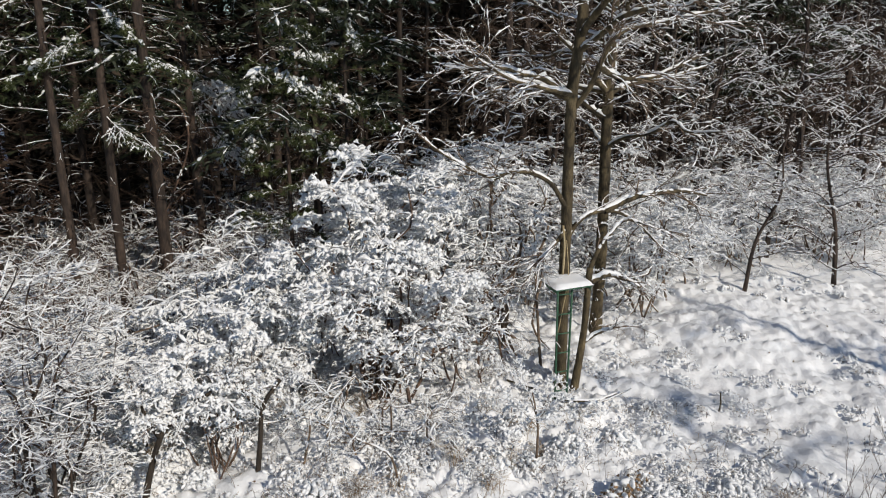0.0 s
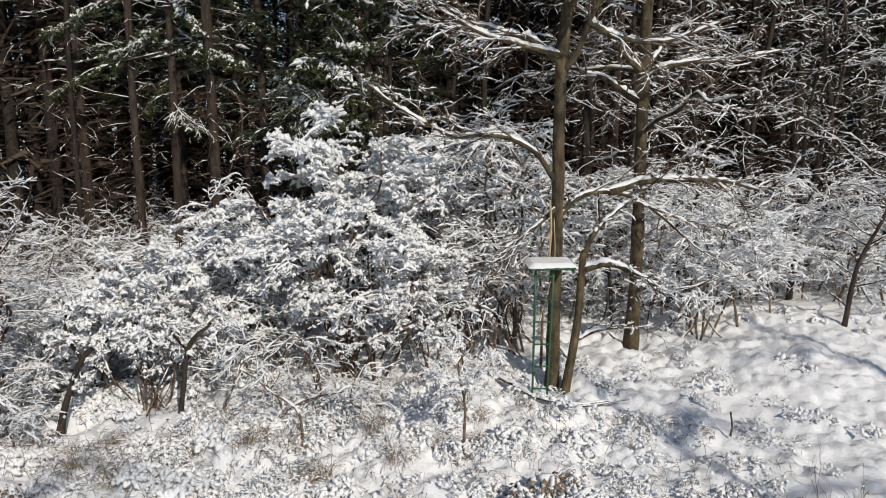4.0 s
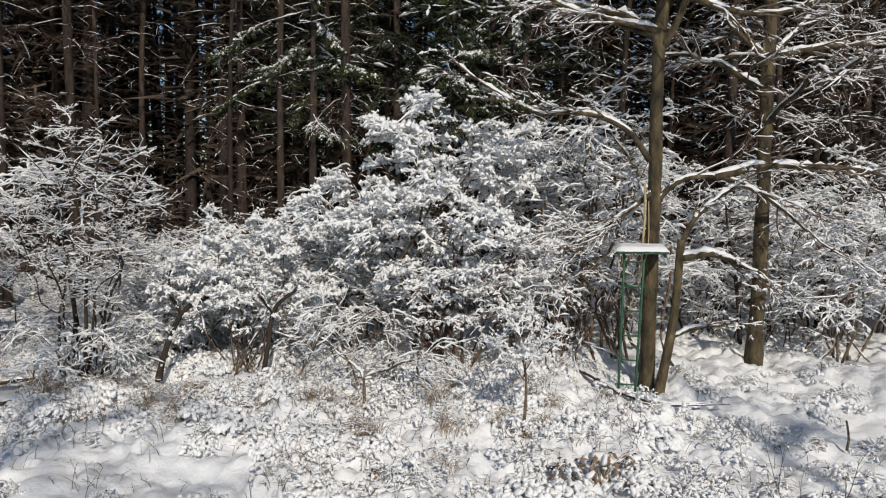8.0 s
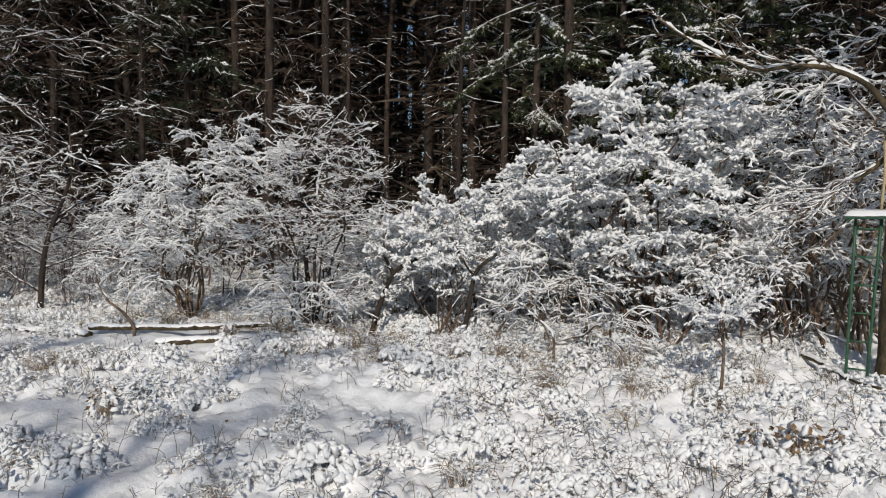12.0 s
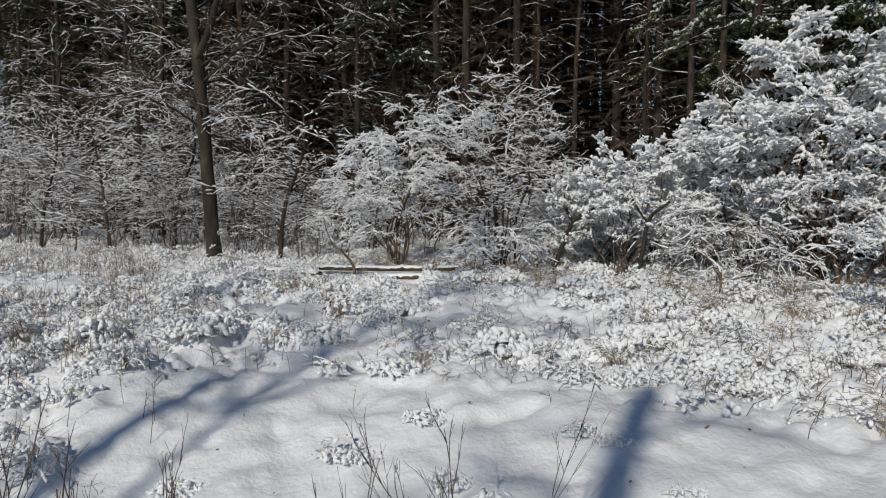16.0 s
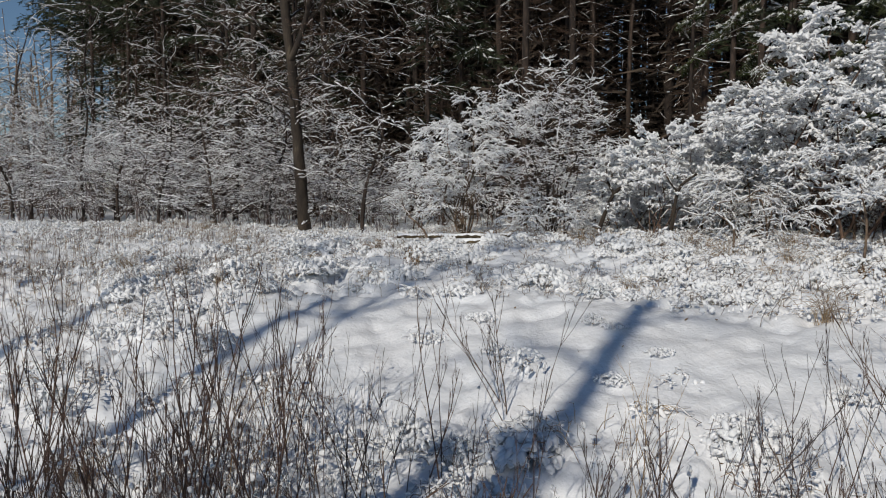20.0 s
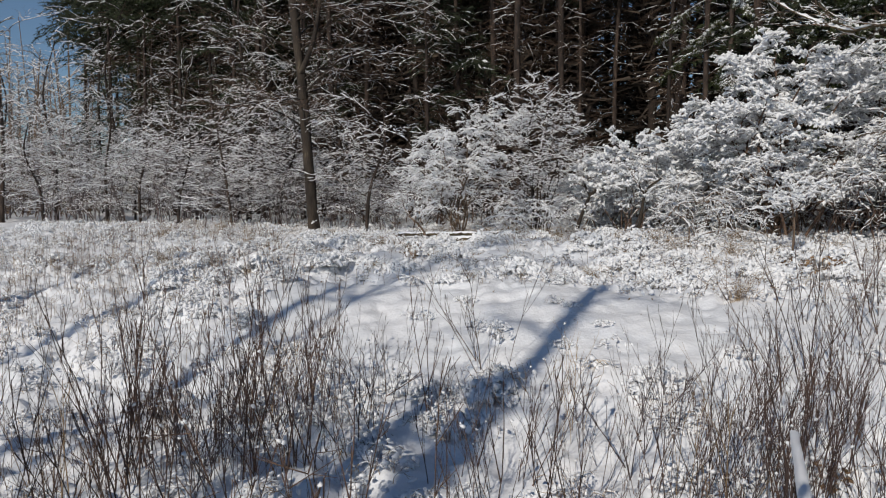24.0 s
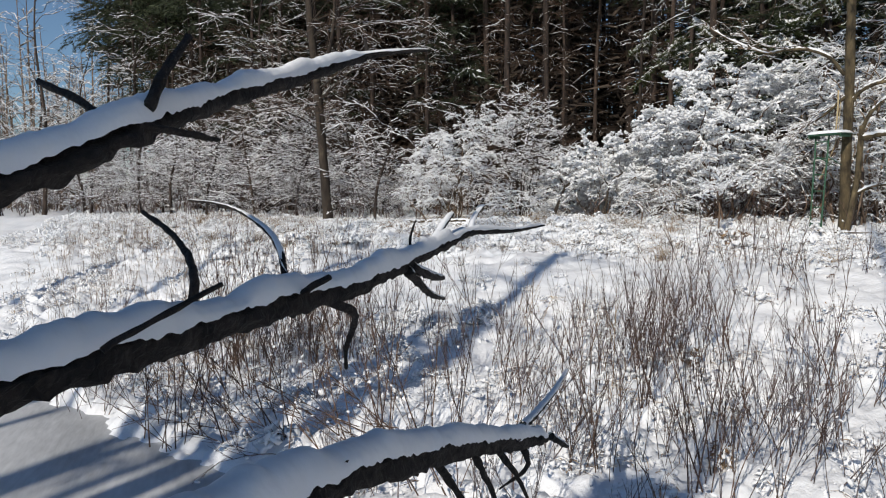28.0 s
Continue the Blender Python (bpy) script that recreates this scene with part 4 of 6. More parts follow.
snowy_bough(crown, CROWN, [(-5.1, 15.7, 0.0), (-5.3, 15.75, 2.5), (-5.68, 15.5, 5.0)], 162, 0.3, 0, 0.006, 0.05, (4, 2))
for k, pts in enumerate(([(-5.6, 15.5, 4.9), (-5.1, 15.4, 4.26), (-4.31, 15.3, 3.68)], [(-5.6, 15.5, 4.7), (-5.0, 15.2, 4.5), (-4.2, 15.0, 4.2)], [(-5.5, 15.5, 4.5), (-5.1, 15.3, 3.8), (-4.7, 15.2, 3.1)], [(-5.5, 15.6, 3.88), (-5.21, 15.6, 3.18), (-4.77, 15.5, 2.31)])):
    snowy_bough(crown, CROWN, pts, 163 + k, 0.65 if k < 3 else 0.2, 0, 0.011, 0.02, (13 if k < 3 else 3, 5))

# young pines at the edge, sunlight painted into their needle colour
def young_pine(place, h, low, reach, label, seed):
    rng = random.Random(seed)
    ob = thing("young_pine", place, label, "tree", "young pines")
    part("trunk", tube_mesh("trunk", [(0, 0, -0.1), (0.03, 0.05, h * 0.5), (0, 0.02, h)], 0.06, 0.012, BARK_DARK, 8, 5, 0.1, seed, 0.2), ob)
    g = rs(seed)
    n = 26
    f = (np.arange(n) + g.rand(n)) / n
    a = np.arange(n) * 2.4 + g.randn(n) * 0.3
    P = np.stack((np.zeros(n), np.zeros(n), low + (h - low) * f), -1)
    D = np.stack((np.cos(a), np.sin(a), np.full(n, 0.3)), -1)
    boughs = grow(g, P, D, reach * (1.1 - 0.85 * f) * g.uniform(0.45, 1.3, n), np.full(n, 0.012), (6, 3), 6, 0.12, 0.5, 0.85, 0.8, 0.42)
    part("bough", lines_mesh("bough", boughs[:2], TWIG_DARK), ob, kind="stuff")
    part("foliage", needle_mesh("foliage", boughs, g, 5, 0.1, 0.008, NEEDLE_LIT), ob, "needle boughs painted a sunlit yellowish green", "stuff")
    part("snow_load", snow_lines("snow_load", boughs, g, 0.0085, 0.42, 1.8, own=0.2, gaps=0.3), ob, "ragged pads of snow on the boughs", "stuff")
    return ob


YOUNG = (-2.95, 13.1, 0.0)
young = young_pine(YOUNG, 6.4, 1.6, 0.95, "young pine with pads of snow on its sunlit boughs", 301)
for k, (pts, width, needles, size) in enumerate((
        ([(-2.95, 13.1, 6.15), (-1.96, 13.4, 5.63), (-1.73, 13.4, 5.4), (-1.59, 13.4, 5.14)], 0.22, 3, 0.017),
        ([(-3.0, 13.1, 5.7), (-2.85, 13.3, 5.56), (-2.51, 13.3, 5.36)], 0.3, 4, 0.014),
        ([(-2.95, 13.1, 5.15), (-2.67, 13.05, 5.05), (-2.24, 13.05, 4.97)], 0.3, 4, 0.014),
        ([(-3.0, 13.1, 4.7), (-2.91, 12.95, 4.67), (-2.54, 12.95, 4.47)], 0.42, 6, 0.015),
        ([(-3.0, 13.1, 4.75), (-3.3, 12.9, 4.7), (-3.5, 12.8, 4.5)], 0.35, 6, 0.013),
        ([(-2.95, 13.1, 4.7), (-2.3, 13.5, 4.4), (-1.77, 13.5, 4.15)], 0.25, 0, 0.011),
        ([(-2.95, 13.1, 4.3), (-3.36, 13.1, 3.86), (-3.68, 13.1, 3.21)], 0.36, 3, 0.013),
        ([(-2.95, 13.1, 4.0), (-2.87, 13.3, 3.75), (-2.4, 13.5, 3.62)], 0.3, 0, 0.008))):
    snowy_bough(young, YOUNG, pts, 180 + k, width, needles, size)
young_pine((-1.9, 13.5, 0.0), 7.2, 2.0, 1.2, "young pine with pads of snow on its sunlit boughs", 303)
# the wood's depth: many far trunks with needles and brush, one mass
def far_wood(name, n, lo, hi, seed):
    rng, g, m = random.Random(seed), rs(seed), 420
    seg, NV = [], []
    for k in range(n):
        x = rng.uniform(-62, 38)
        y = front_y(x) + lo + (hi - lo) * rng.random()
        if y < -0.6 + (x - 12.6) * 0.15:
            continue
        h, r = rng.uniform(13, 20), rng.uniform(0.08, 0.2)
        p = Vector((x, y, -0.3))
        seg.append((p, p + Vector((rng.gauss(0, 0.4), rng.gauss(0, 0.4), h)), r, r * 0.4))
        for j in range(14):
            a = rng.uniform(0, 6.28)
            q = p + Vector((rng.gauss(0, 0.8), rng.gauss(0, 0.8), rng.uniform(0.1, 6) if j > 5 else 0.3))
            w = Vector((math.cos(a), math.sin(a), rng.uniform(-0.2, 0.3))) * rng.uniform(0.6, 1.6) if j > 5 else Vector((math.cos(a) * 0.6, math.sin(a) * 0.6, rng.uniform(0.8, 2.6)))
            seg.append((q, q + w, 0.014, 0.006))
        z = 0.6 + (h - 1.0) * g.rand(m, 1) ** 0.9
        c = np.array(tuple(p)) + np.concatenate((g.randn(m, 2) * (0.95 - 0.45 * z / h), z), 1)
        w = unit(g.randn(m, 3) * np.array((1, 1, 0.35))) * g.uniform(0.4, 1.15, (m, 1))
        v = unit(np.cross(w, g.randn(m, 3))) * g.uniform(0.025, 0.06, (m, 1))
        NV.append(np.stack((c - v, c + v, c + w), 1).reshape(-1, 3))
    ob = tagged(thing(name, (0, 0, 0), "deep dark pine wood of many thin trunks", "woods"), kind="stuff")
    part("trunk_mass", segs_mesh("trunk_mass", seg, BARK_DARK, 5), ob, kind="stuff")
    NV = np.concatenate(NV)
    part("foliage", mesh_np("foliage", NV, np.arange(len(NV)).reshape(-1, 3), NEEDLE_FAR, False), ob, kind="stuff")


far_wood("far_woods", 1150, 6, 34, 5)

def far_bare(n, seed):
    """Distant bare trees and brush closing the field."""
    rng = random.Random(seed)
    seg = []
    for k in range(n):
        x = rng.uniform(-80, -26)
        y = -0.6 + (x - 12.6) * rng.uniform(0.15, 0.5)
        h = rng.uniform(5, 13)
        p = Vector((x, y, -0.2))
        top = p + Vector((rng.gauss(0, 0.5), rng.gauss(0, 0.5), h))
        seg.append((p, top, 0.1, 0.02))
        for j in range(34):
            t = rng.uniform(0.12, 0.98)
            q = p.lerp(top, t)
            a = rng.uniform(0, 6.28)
            L = rng.uniform(0.5, 2.2) * (1.15 - t)
            e = q + Vector((math.cos(a) * L, math.sin(a) * L, L * rng.uniform(0.2, 1.1)))
            seg.append((q, e, 0.025, 0.008))
            for i in range(2):
                b = a + rng.gauss(0, 0.8)
                m = q.lerp(e, rng.uniform(0.4, 0.9))
                seg.append((m, m + Vector((math.cos(b), math.sin(b), rng.uniform(-0.1, 0.8))) * L * 0.5, 0.012, 0.005))
        for j in range(14):
            a = rng.uniform(0, 6.28)
            q = p + Vector((rng.gauss(0, 2), rng.gauss(0, 2), 0))
            seg.append((q, q + Vector((math.cos(a), math.sin(a), rng.uniform(0.6, 2.2))), 0.03, 0.01))
    ob = tagged(thing("far_trees", (0, 0, 0), "distant bare grey trees beyond the field", "woods"), kind="stuff")
    part("tree_mass", segs_mesh("tree_mass", seg, TWIG, 3), ob, kind="stuff")
    part("snow_load", snow_mesh("snow_load", seg, rng, 1.0, 3, 0.02, 0.05, 0.35), ob, kind="stuff")


far_bare(150, 8)

# ---- brush under the wood's edge ----
brush = [shrub("brush", (0, 0, 0), around(0, 0, 0.5, 1.5, 1.0, 1.0, 7, 31 + k), "low brown brush with thin lines of snow", 41 + k, 0.013, 0.6, 5, (4, 3), 0.3, 0.0065, "brush under the pines", TWIG_DARK, 0.1, 0.4, 0.5, 0.4, flat=0.75) for k in range(3)]
rng = random.Random(9)
first = [True] * 3
for k in range(112):
    x = rng.uniform(-13, 12) if k < 80 else rng.uniform(-30, -11)
    y = front_y(x) + rng.uniform(-3.6, 3.0)
    if x < -9:
        y = front_y(x) + rng.uniform(-3.0, 2.0)
    if k % 3 == 0:
        x, y = rng.uniform(-9, 0.5), rng.uniform(10.2, 16)
    if (x - 2.8) ** 2 + (y - 12.4) ** 2 < 1.5 or (4 < x < 7 and y < 14):
        continue
    m = pose(x, y, place_z(x, y), 0, 0, rng.uniform(0, 360)) @ Matrix.Scale(rng.uniform(0.8, 1.45), 4)
    j = k % 3
    if first[j]:
        brush[j].matrix_basis, first[j] = m, False
    else:
        c = copy_thing(brush[j], m)
        c.matrix_basis = m

# ---- bare saplings with snowy twigs ----
def sapling(seed, h, spread, label, z0=0.5, n=15, snow=0.008, tl=0.8):
    rng = random.Random(seed)
    line = [(0, 0, -0.1), (rng.gauss(0, 0.1), rng.gauss(0, 0.1), h * 0.35), (rng.gauss(0, 0.25), rng.gauss(0, 0.25), h * 0.7), (rng.gauss(0, 0.35), rng.gauss(0, 0.35), h)]
    return tree("bare_sapling", (0, 0, 0), line, 0.03 + 0.005 * h, 0.012, wild_limbs(rng, [Vector(p) for p in line], n, z0, h * 0.98, spread, 0.2), label, seed, BARK_DARK, tl, 4, (4, 3), 0.2, snow, 0.013, "bare saplings", 0.3, TWIG_DARK, 0.75)


saps = [sapling(51, 3.0, 1.0, "low spreading sapling white with snow on every twig", 0.2, 18, 0.01), sapling(52, 5.5, 1.3, "slim bare sapling with snow-lined branches", 0.8, 15), sapling(53, 8.5, 1.8, "tall bare tree with thin snow-lined branches", 1.6, 20, 0.008, 1.1)]
SAP_SPOTS = [(-14.2, 0.7, 2), (-16.4, -3.8, 1), (-13.4, -1.4, 0), (-14.8, -2.6, 0), (-15.8, -5.6, 0), (-17.6, -7.3, 2), (-18.0, -8.9, 1), (-19.5, -6.0, 1), (-12.8, 1.6, 0), (-17.2, -1.0, 1), (-21, -4, 2), (-24, -9, 2), (-27, -12, 1), (-22, -11, 2), (-15.5, 2.6, 2), (-13.2, 3.6, 1), (-11.6, 4.4, 0), (-30, -15, 2), (-20, -11.5, 1), (-23, -12.5, 2), (-25, -14, 1), (-28, -13.5, 2), (-26, -11, 0), (-22.5, -13.5, 0), (-32, -17, 1), (-35, -16, 2), (-30, -12.8, 0), (-19.5, -10.2, 0), (-38, -19, 2), (-40, -16, 1), (-9.0, 3.6, 0), (-12.2, 0.2, 0), (-18.5, -3.2, 0), (-20.5, -8.2, 0),
             (7.6, 16.6, 1), (9.0, 19.0, 2), (5.5, 15.6, 1), (10.2, 17.6, 1), (6.6, 19.0, 2), (11.8, 21.5, 2), (12.4, 18.4, 0), (4.6, 17.6, 2), (8.4, 14.9, 0), (13.5, 24, 2), (3.3, 15.2, 0), (10.5, 15.2, 0), (6.2, 14.2, 0), (2.4, 13.6, 0), (14.5, 20.5, 1), (9.6, 22.5, 1), (3.6, 16.4, 1), (2.2, 16.2, 2), (5.0, 19.5, 2), (7.2, 21.5, 2), (11.0, 19.4, 1), (6.0, 17.2, 1), (8.6, 17.6, 1)]
rng = random.Random(12)
first = [True] * 3
for x, y, k in SAP_SPOTS:
    m = pose(x, y, place_z(x, y), 0, 0, rng.uniform(0, 360)) @ Matrix.Scale(rng.uniform(0.85, 1.2), 4)
    if first[k]:
        saps[k].matrix_basis, first[k] = m, False
    else:
        copy_thing(saps[k], m).matrix_basis = m

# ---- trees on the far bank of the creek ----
bank = None
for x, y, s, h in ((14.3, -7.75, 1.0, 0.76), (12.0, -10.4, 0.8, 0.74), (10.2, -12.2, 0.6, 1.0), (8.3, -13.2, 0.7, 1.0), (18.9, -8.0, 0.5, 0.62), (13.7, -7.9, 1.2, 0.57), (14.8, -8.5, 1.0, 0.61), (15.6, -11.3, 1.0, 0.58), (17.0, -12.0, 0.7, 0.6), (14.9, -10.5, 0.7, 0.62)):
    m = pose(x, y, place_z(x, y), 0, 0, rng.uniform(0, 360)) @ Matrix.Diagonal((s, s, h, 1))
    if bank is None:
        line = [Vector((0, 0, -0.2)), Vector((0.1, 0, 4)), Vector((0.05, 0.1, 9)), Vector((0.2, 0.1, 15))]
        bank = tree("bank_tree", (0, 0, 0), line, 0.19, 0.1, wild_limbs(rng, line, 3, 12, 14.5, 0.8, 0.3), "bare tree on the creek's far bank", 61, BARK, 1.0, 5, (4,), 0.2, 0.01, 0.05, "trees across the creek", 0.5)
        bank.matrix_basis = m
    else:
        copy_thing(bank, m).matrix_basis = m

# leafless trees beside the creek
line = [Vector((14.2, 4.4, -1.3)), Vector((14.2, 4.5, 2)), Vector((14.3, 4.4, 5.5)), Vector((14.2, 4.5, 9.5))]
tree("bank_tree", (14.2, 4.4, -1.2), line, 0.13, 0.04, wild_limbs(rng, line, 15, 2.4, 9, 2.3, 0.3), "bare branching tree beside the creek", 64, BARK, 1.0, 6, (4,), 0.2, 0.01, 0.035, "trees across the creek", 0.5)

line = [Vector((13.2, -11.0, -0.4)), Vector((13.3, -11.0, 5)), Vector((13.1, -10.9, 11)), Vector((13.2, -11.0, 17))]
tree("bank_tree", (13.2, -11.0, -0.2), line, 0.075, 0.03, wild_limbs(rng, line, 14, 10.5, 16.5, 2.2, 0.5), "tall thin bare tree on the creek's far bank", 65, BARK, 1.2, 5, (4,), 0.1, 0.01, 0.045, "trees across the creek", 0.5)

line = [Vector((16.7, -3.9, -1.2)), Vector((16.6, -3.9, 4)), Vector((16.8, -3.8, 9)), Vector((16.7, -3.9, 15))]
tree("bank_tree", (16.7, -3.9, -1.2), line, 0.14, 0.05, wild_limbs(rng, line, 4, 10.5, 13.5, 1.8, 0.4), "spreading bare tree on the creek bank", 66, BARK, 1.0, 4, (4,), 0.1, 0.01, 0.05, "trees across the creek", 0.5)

# ---- grey twig thickets at the field's far side ----
thicket = shrub("thicket", (0, 0, 0), around(0, 0, 1.2, 3.0, 1.3, 1.3, 13, 91), "dense thicket of fine grey twigs with thin snow", 92, 0.02, 0.75, 8, (6, 4), 0.1, 0.0055, "grey thickets", TWIG_GREY, 0.2, 0.45, 0.4, 0.35, flat=0.86)
for k, (x, y, s) in enumerate(((-13.2, 0.2, 1.0), (-14.6, -1.6, 1.1), (-15.8, -3.6, 1.15), (-17.2, -5.6, 1.2), (-12.2, 1.9, 0.9), (-18.6, -7.8, 1.2), (-11.4, 3.3, 0.85), (-16.4, -1.2, 1.25), (-14.4, 1.6, 1.2), (-18.2, -4.4, 1.3), (-21.5, -8.6, 1.4), (-9.4, 4.3, 0.55))):
    m = pose(x, y, place_z(x, y), 0, 0, 70 * k) @ Matrix.Diagonal((s, s, s * (0.65, 1.1, 0.8, 1.25, 0.9)[k % 5], 1))
    if k:
        copy_thing(thicket, m).matrix_basis = m
    else:
        thicket.matrix_basis = m
# ---- ladder stand on the maple ----
def box_bm(bm, size, m):
    r = bmesh.ops.create_cube(bm, size=1, matrix=m @ Matrix.Diagonal((*size, 1)))
    return r


def box_part(name, size, m, mat, parent, bevel=0.006, label="", smooth=False):
    bm = bmesh.new()
    box_bm(bm, size, m)
    bmesh.ops.bevel(bm, geom=bm.edges[:], offset=bevel, segments=2, affect="EDGES")
    me = bpy.data.meshes.new(name)
    bm.to_mesh(me)
    bm.free()
    me.polygons.foreach_set("use_smooth", [smooth] * len(me.polygons))
    me.materials.append(mat)
    return part(name, me, parent, label)


stand = thing("ladder_stand", (1.82, 9.76, place_z(1.82, 9.76)), "green steel ladder stand with a small platform against the maple", "tree stand")
SB = Vector(stand.location)
RL0, RL1 = Vector((1.73, 9.73, -0.1)), Vector((1.71, 9.82, 1.78))
RR0, RR1 = Vector((1.91, 9.8, -0.1)), Vector((1.93, 9.9, 1.78))
for a, b in ((RL0, RL1), (RR0, RR1)):
    part("rail", tube_mesh("rail", [a - SB, (a + b) / 2 - SB, b - SB], 0.016, 0.016, GREEN_PAINT, 8, 2, 0.0), stand)
for k in range(6):
    t = (0.17 + 0.3 * k + 0.1) / 1.88
    a, b = RL0.lerp(RL1, t) - SB, RR0.lerp(RR1, t) - SB
    part("rung", tube_mesh("rung", [a, (a + b) / 2, b], 0.011, 0.011, GREEN_PAINT, 7, 1, 0.0), stand)
PM = Matrix.Translation(Vector((1.86, 9.98, 1.8)) - SB) @ pose(0, 0, 0, 2, -1, 22)
platform = box_part("platform", (0.6, 0.46, 0.03), PM, GREEN_PAINT, stand)
for sx in (-0.27, 0.27):
    box_part("platform_beam", (0.03, 0.44, 0.04), PM @ pose(sx, 0, -0.037), GREEN_PAINT, stand)
for a, b in (((1.73, 9.84, 1.4), (1.78, 10.18, 1.25)), ((1.92, 9.9, 1.4), (1.93, 10.2, 1.25))):
    a, b = Vector(a) - SB, Vector(b) - SB
    part("brace", tube_mesh("brace", [a, (a + b) / 2, b], 0.01, 0.01, GREEN_PAINT, 7, 1, 0), stand)
# snow slab on the platform
bm = bmesh.new()
bmesh.ops.create_grid(bm, x_segments=14, y_segments=11, size=0.5)
for v in bm.verts:
    ex, ey = 1 - abs(v.co.x) * 2, 1 - abs(v.co.y) * 2
    e = min(1, min(ex, ey) * 5)
    v.co = Vector((v.co.x * 0.63, v.co.y * 0.49, 0.016 + 0.055 * e ** 0.5 + 0.01 * noise.noise((v.co.x * 6, v.co.y * 6, 1))))
me = bpy.data.meshes.new("platform_snow")
bmesh.ops.transform(bm, matrix=PM, verts=bm.verts)
bm.to_mesh(me)
bm.free()
me.polygons.foreach_set("use_smooth", [True] * len(me.polygons))
me.materials.append(SNOW)
part("platform_snow", me, platform, "even slab of snow")
rope = thing("rope", (1.83, 10.2, 1.86), "tan rope and strap hanging on the maple trunk", "rope")
RB = Vector(rope.location)
for pts, r in (([(1.80, 10.2, 2.62), (1.83, 10.17, 2.3), (1.82, 10.16, 1.88)], 0.016), ([(1.86, 10.2, 2.4), (1.9, 10.13, 1.9), (1.86, 10.08, 1.55), (1.74, 9.9, 0.98)], 0.006)):
    part("strand", tube_mesh("strand", [Vector(p) - RB for p in pts], r, r, ROPE, 6, 4, 0.1), rope)

tree("broken_sapling", (2.08, 10.2, place_z(2.08, 10.2)), [(2.08, 10.2, -0.05), (2.2, 10.28, 0.84), (2.23, 10.3, 1.48), (2.25, 10.31, 1.94)], 0.06, 0.045,
     [[(2.24, 10.31, 1.85), (2.35, 10.38, 2.15), (2.54, 10.5, 2.39), (2.82, 10.68, 2.6), (3.2, 10.95, 2.45)], [(2.22, 10.3, 1.7), (2.57, 10.52, 1.77), (2.87, 10.71, 1.63), (3.17, 10.91, 1.43)], [(2.15, 10.26, 0.7), (2.45, 10.4, 0.85), (2.75, 10.5, 0.9)]],
     "broken leaning sapling stem with an arching snowy branch", 71, BARK, 0.6, 6, (4, 3), 0.4, 0.01, 0.042)
tree("bare_sapling", (1.28, 8.07, place_z(1.28, 8.07)), [(1.28, 8.07, -0.15), (1.29, 8.09, 0.45), (1.25, 8.07, 0.75), (1.2, 8.05, 1.0)], 0.018, 0.008,
     [[(1.28, 8.08, 0.5), (1.1, 8.0, 0.75), (0.95, 7.9, 0.95)], [(1.27, 8.08, 0.6), (1.42, 8.18, 0.9), (1.55, 8.25, 1.05)], [(1.25, 8.07, 0.7), (1.15, 8.2, 0.95), (1.0, 8.3, 1.1)], [(1.27, 8.08, 0.55), (1.35, 7.95, 0.8), (1.4, 7.8, 0.9)]],
     "small field sapling tufted with snow", 72, TWIG, 0.32, 7, (5, 3), 0.2, 0.011, 0.008, cover=0.95, flat=0.7)
tree("bare_sapling", (-5.4, 4.25, place_z(-5.4, 4.25)), [(-5.42, 4.24, -0.35), (-5.38, 4.27, 0.0), (-5.46, 4.16, 0.22), (-5.64, 3.96, 0.42)], 0.03, 0.014,
     [[(-5.45, 4.18, 0.18), (-5.45, 4.2, 0.4), (-5.4, 4.25, 0.6)], [(-5.6, 4.0, 0.4), (-5.75, 3.9, 0.6), (-5.8, 3.85, 0.85)]], "crooked bent sapling with a few snowy twigs", 73, TWIG, 0.4, 6, (4, 3), 0.3, 0.012, 0.01)
tree("leaning_tree", (-3.3, 6.9, place_z(-3.3, 6.9)), [(-3.3, 6.88, 0.0), (-3.24, 6.94, 0.37), (-3.11, 7.1, 0.86), (-2.96, 7.29, 1.04), (-2.74, 7.55, 1.21)], 0.04, 0.024,
     [[(-3.11, 7.1, 0.86), (-3.2, 7.0, 1.15), (-3.3, 7.1, 1.5)], [(-2.9, 7.35, 1.1), (-2.5, 7.5, 1.3), (-2.2, 7.6, 1.2)]], "leaning dark hawthorn trunk with a forked top", 74, BARK_MID, 0.5, 7, (6, 4), 0.4, 0.013, 0.025)
tree("leaning_tree", (-2.17, 7.64, place_z(-2.17, 7.64)), [(-2.2, 7.62, 0.0), (-2.15, 7.66, 0.45), (-2.09, 7.73, 0.95), (-1.92, 7.94, 1.2)], 0.036, 0.02,
     [[(-2.1, 7.7, 0.9), (-2.3, 7.6, 1.2), (-2.5, 7.6, 1.5)]], "leaning dark hawthorn trunk with a forked top", 75, BARK_MID, 0.5, 6, (6, 4), 0.4, 0.013, 0.02)


def log(name, pts, r0, r1, label, seed, h=0.04):
    b = Vector(pts[0])
    ob = thing(name, b, label, "log", "fallen logs")
    line = [Vector(p) - b for p in pts]
    stem = part("stem", tube_mesh("stem", line, r0, r1, BARK, 10, 5, 0.2, seed), ob)
    snow_ridge("snow_ridge", line, r0, r1, h, stem, seed)


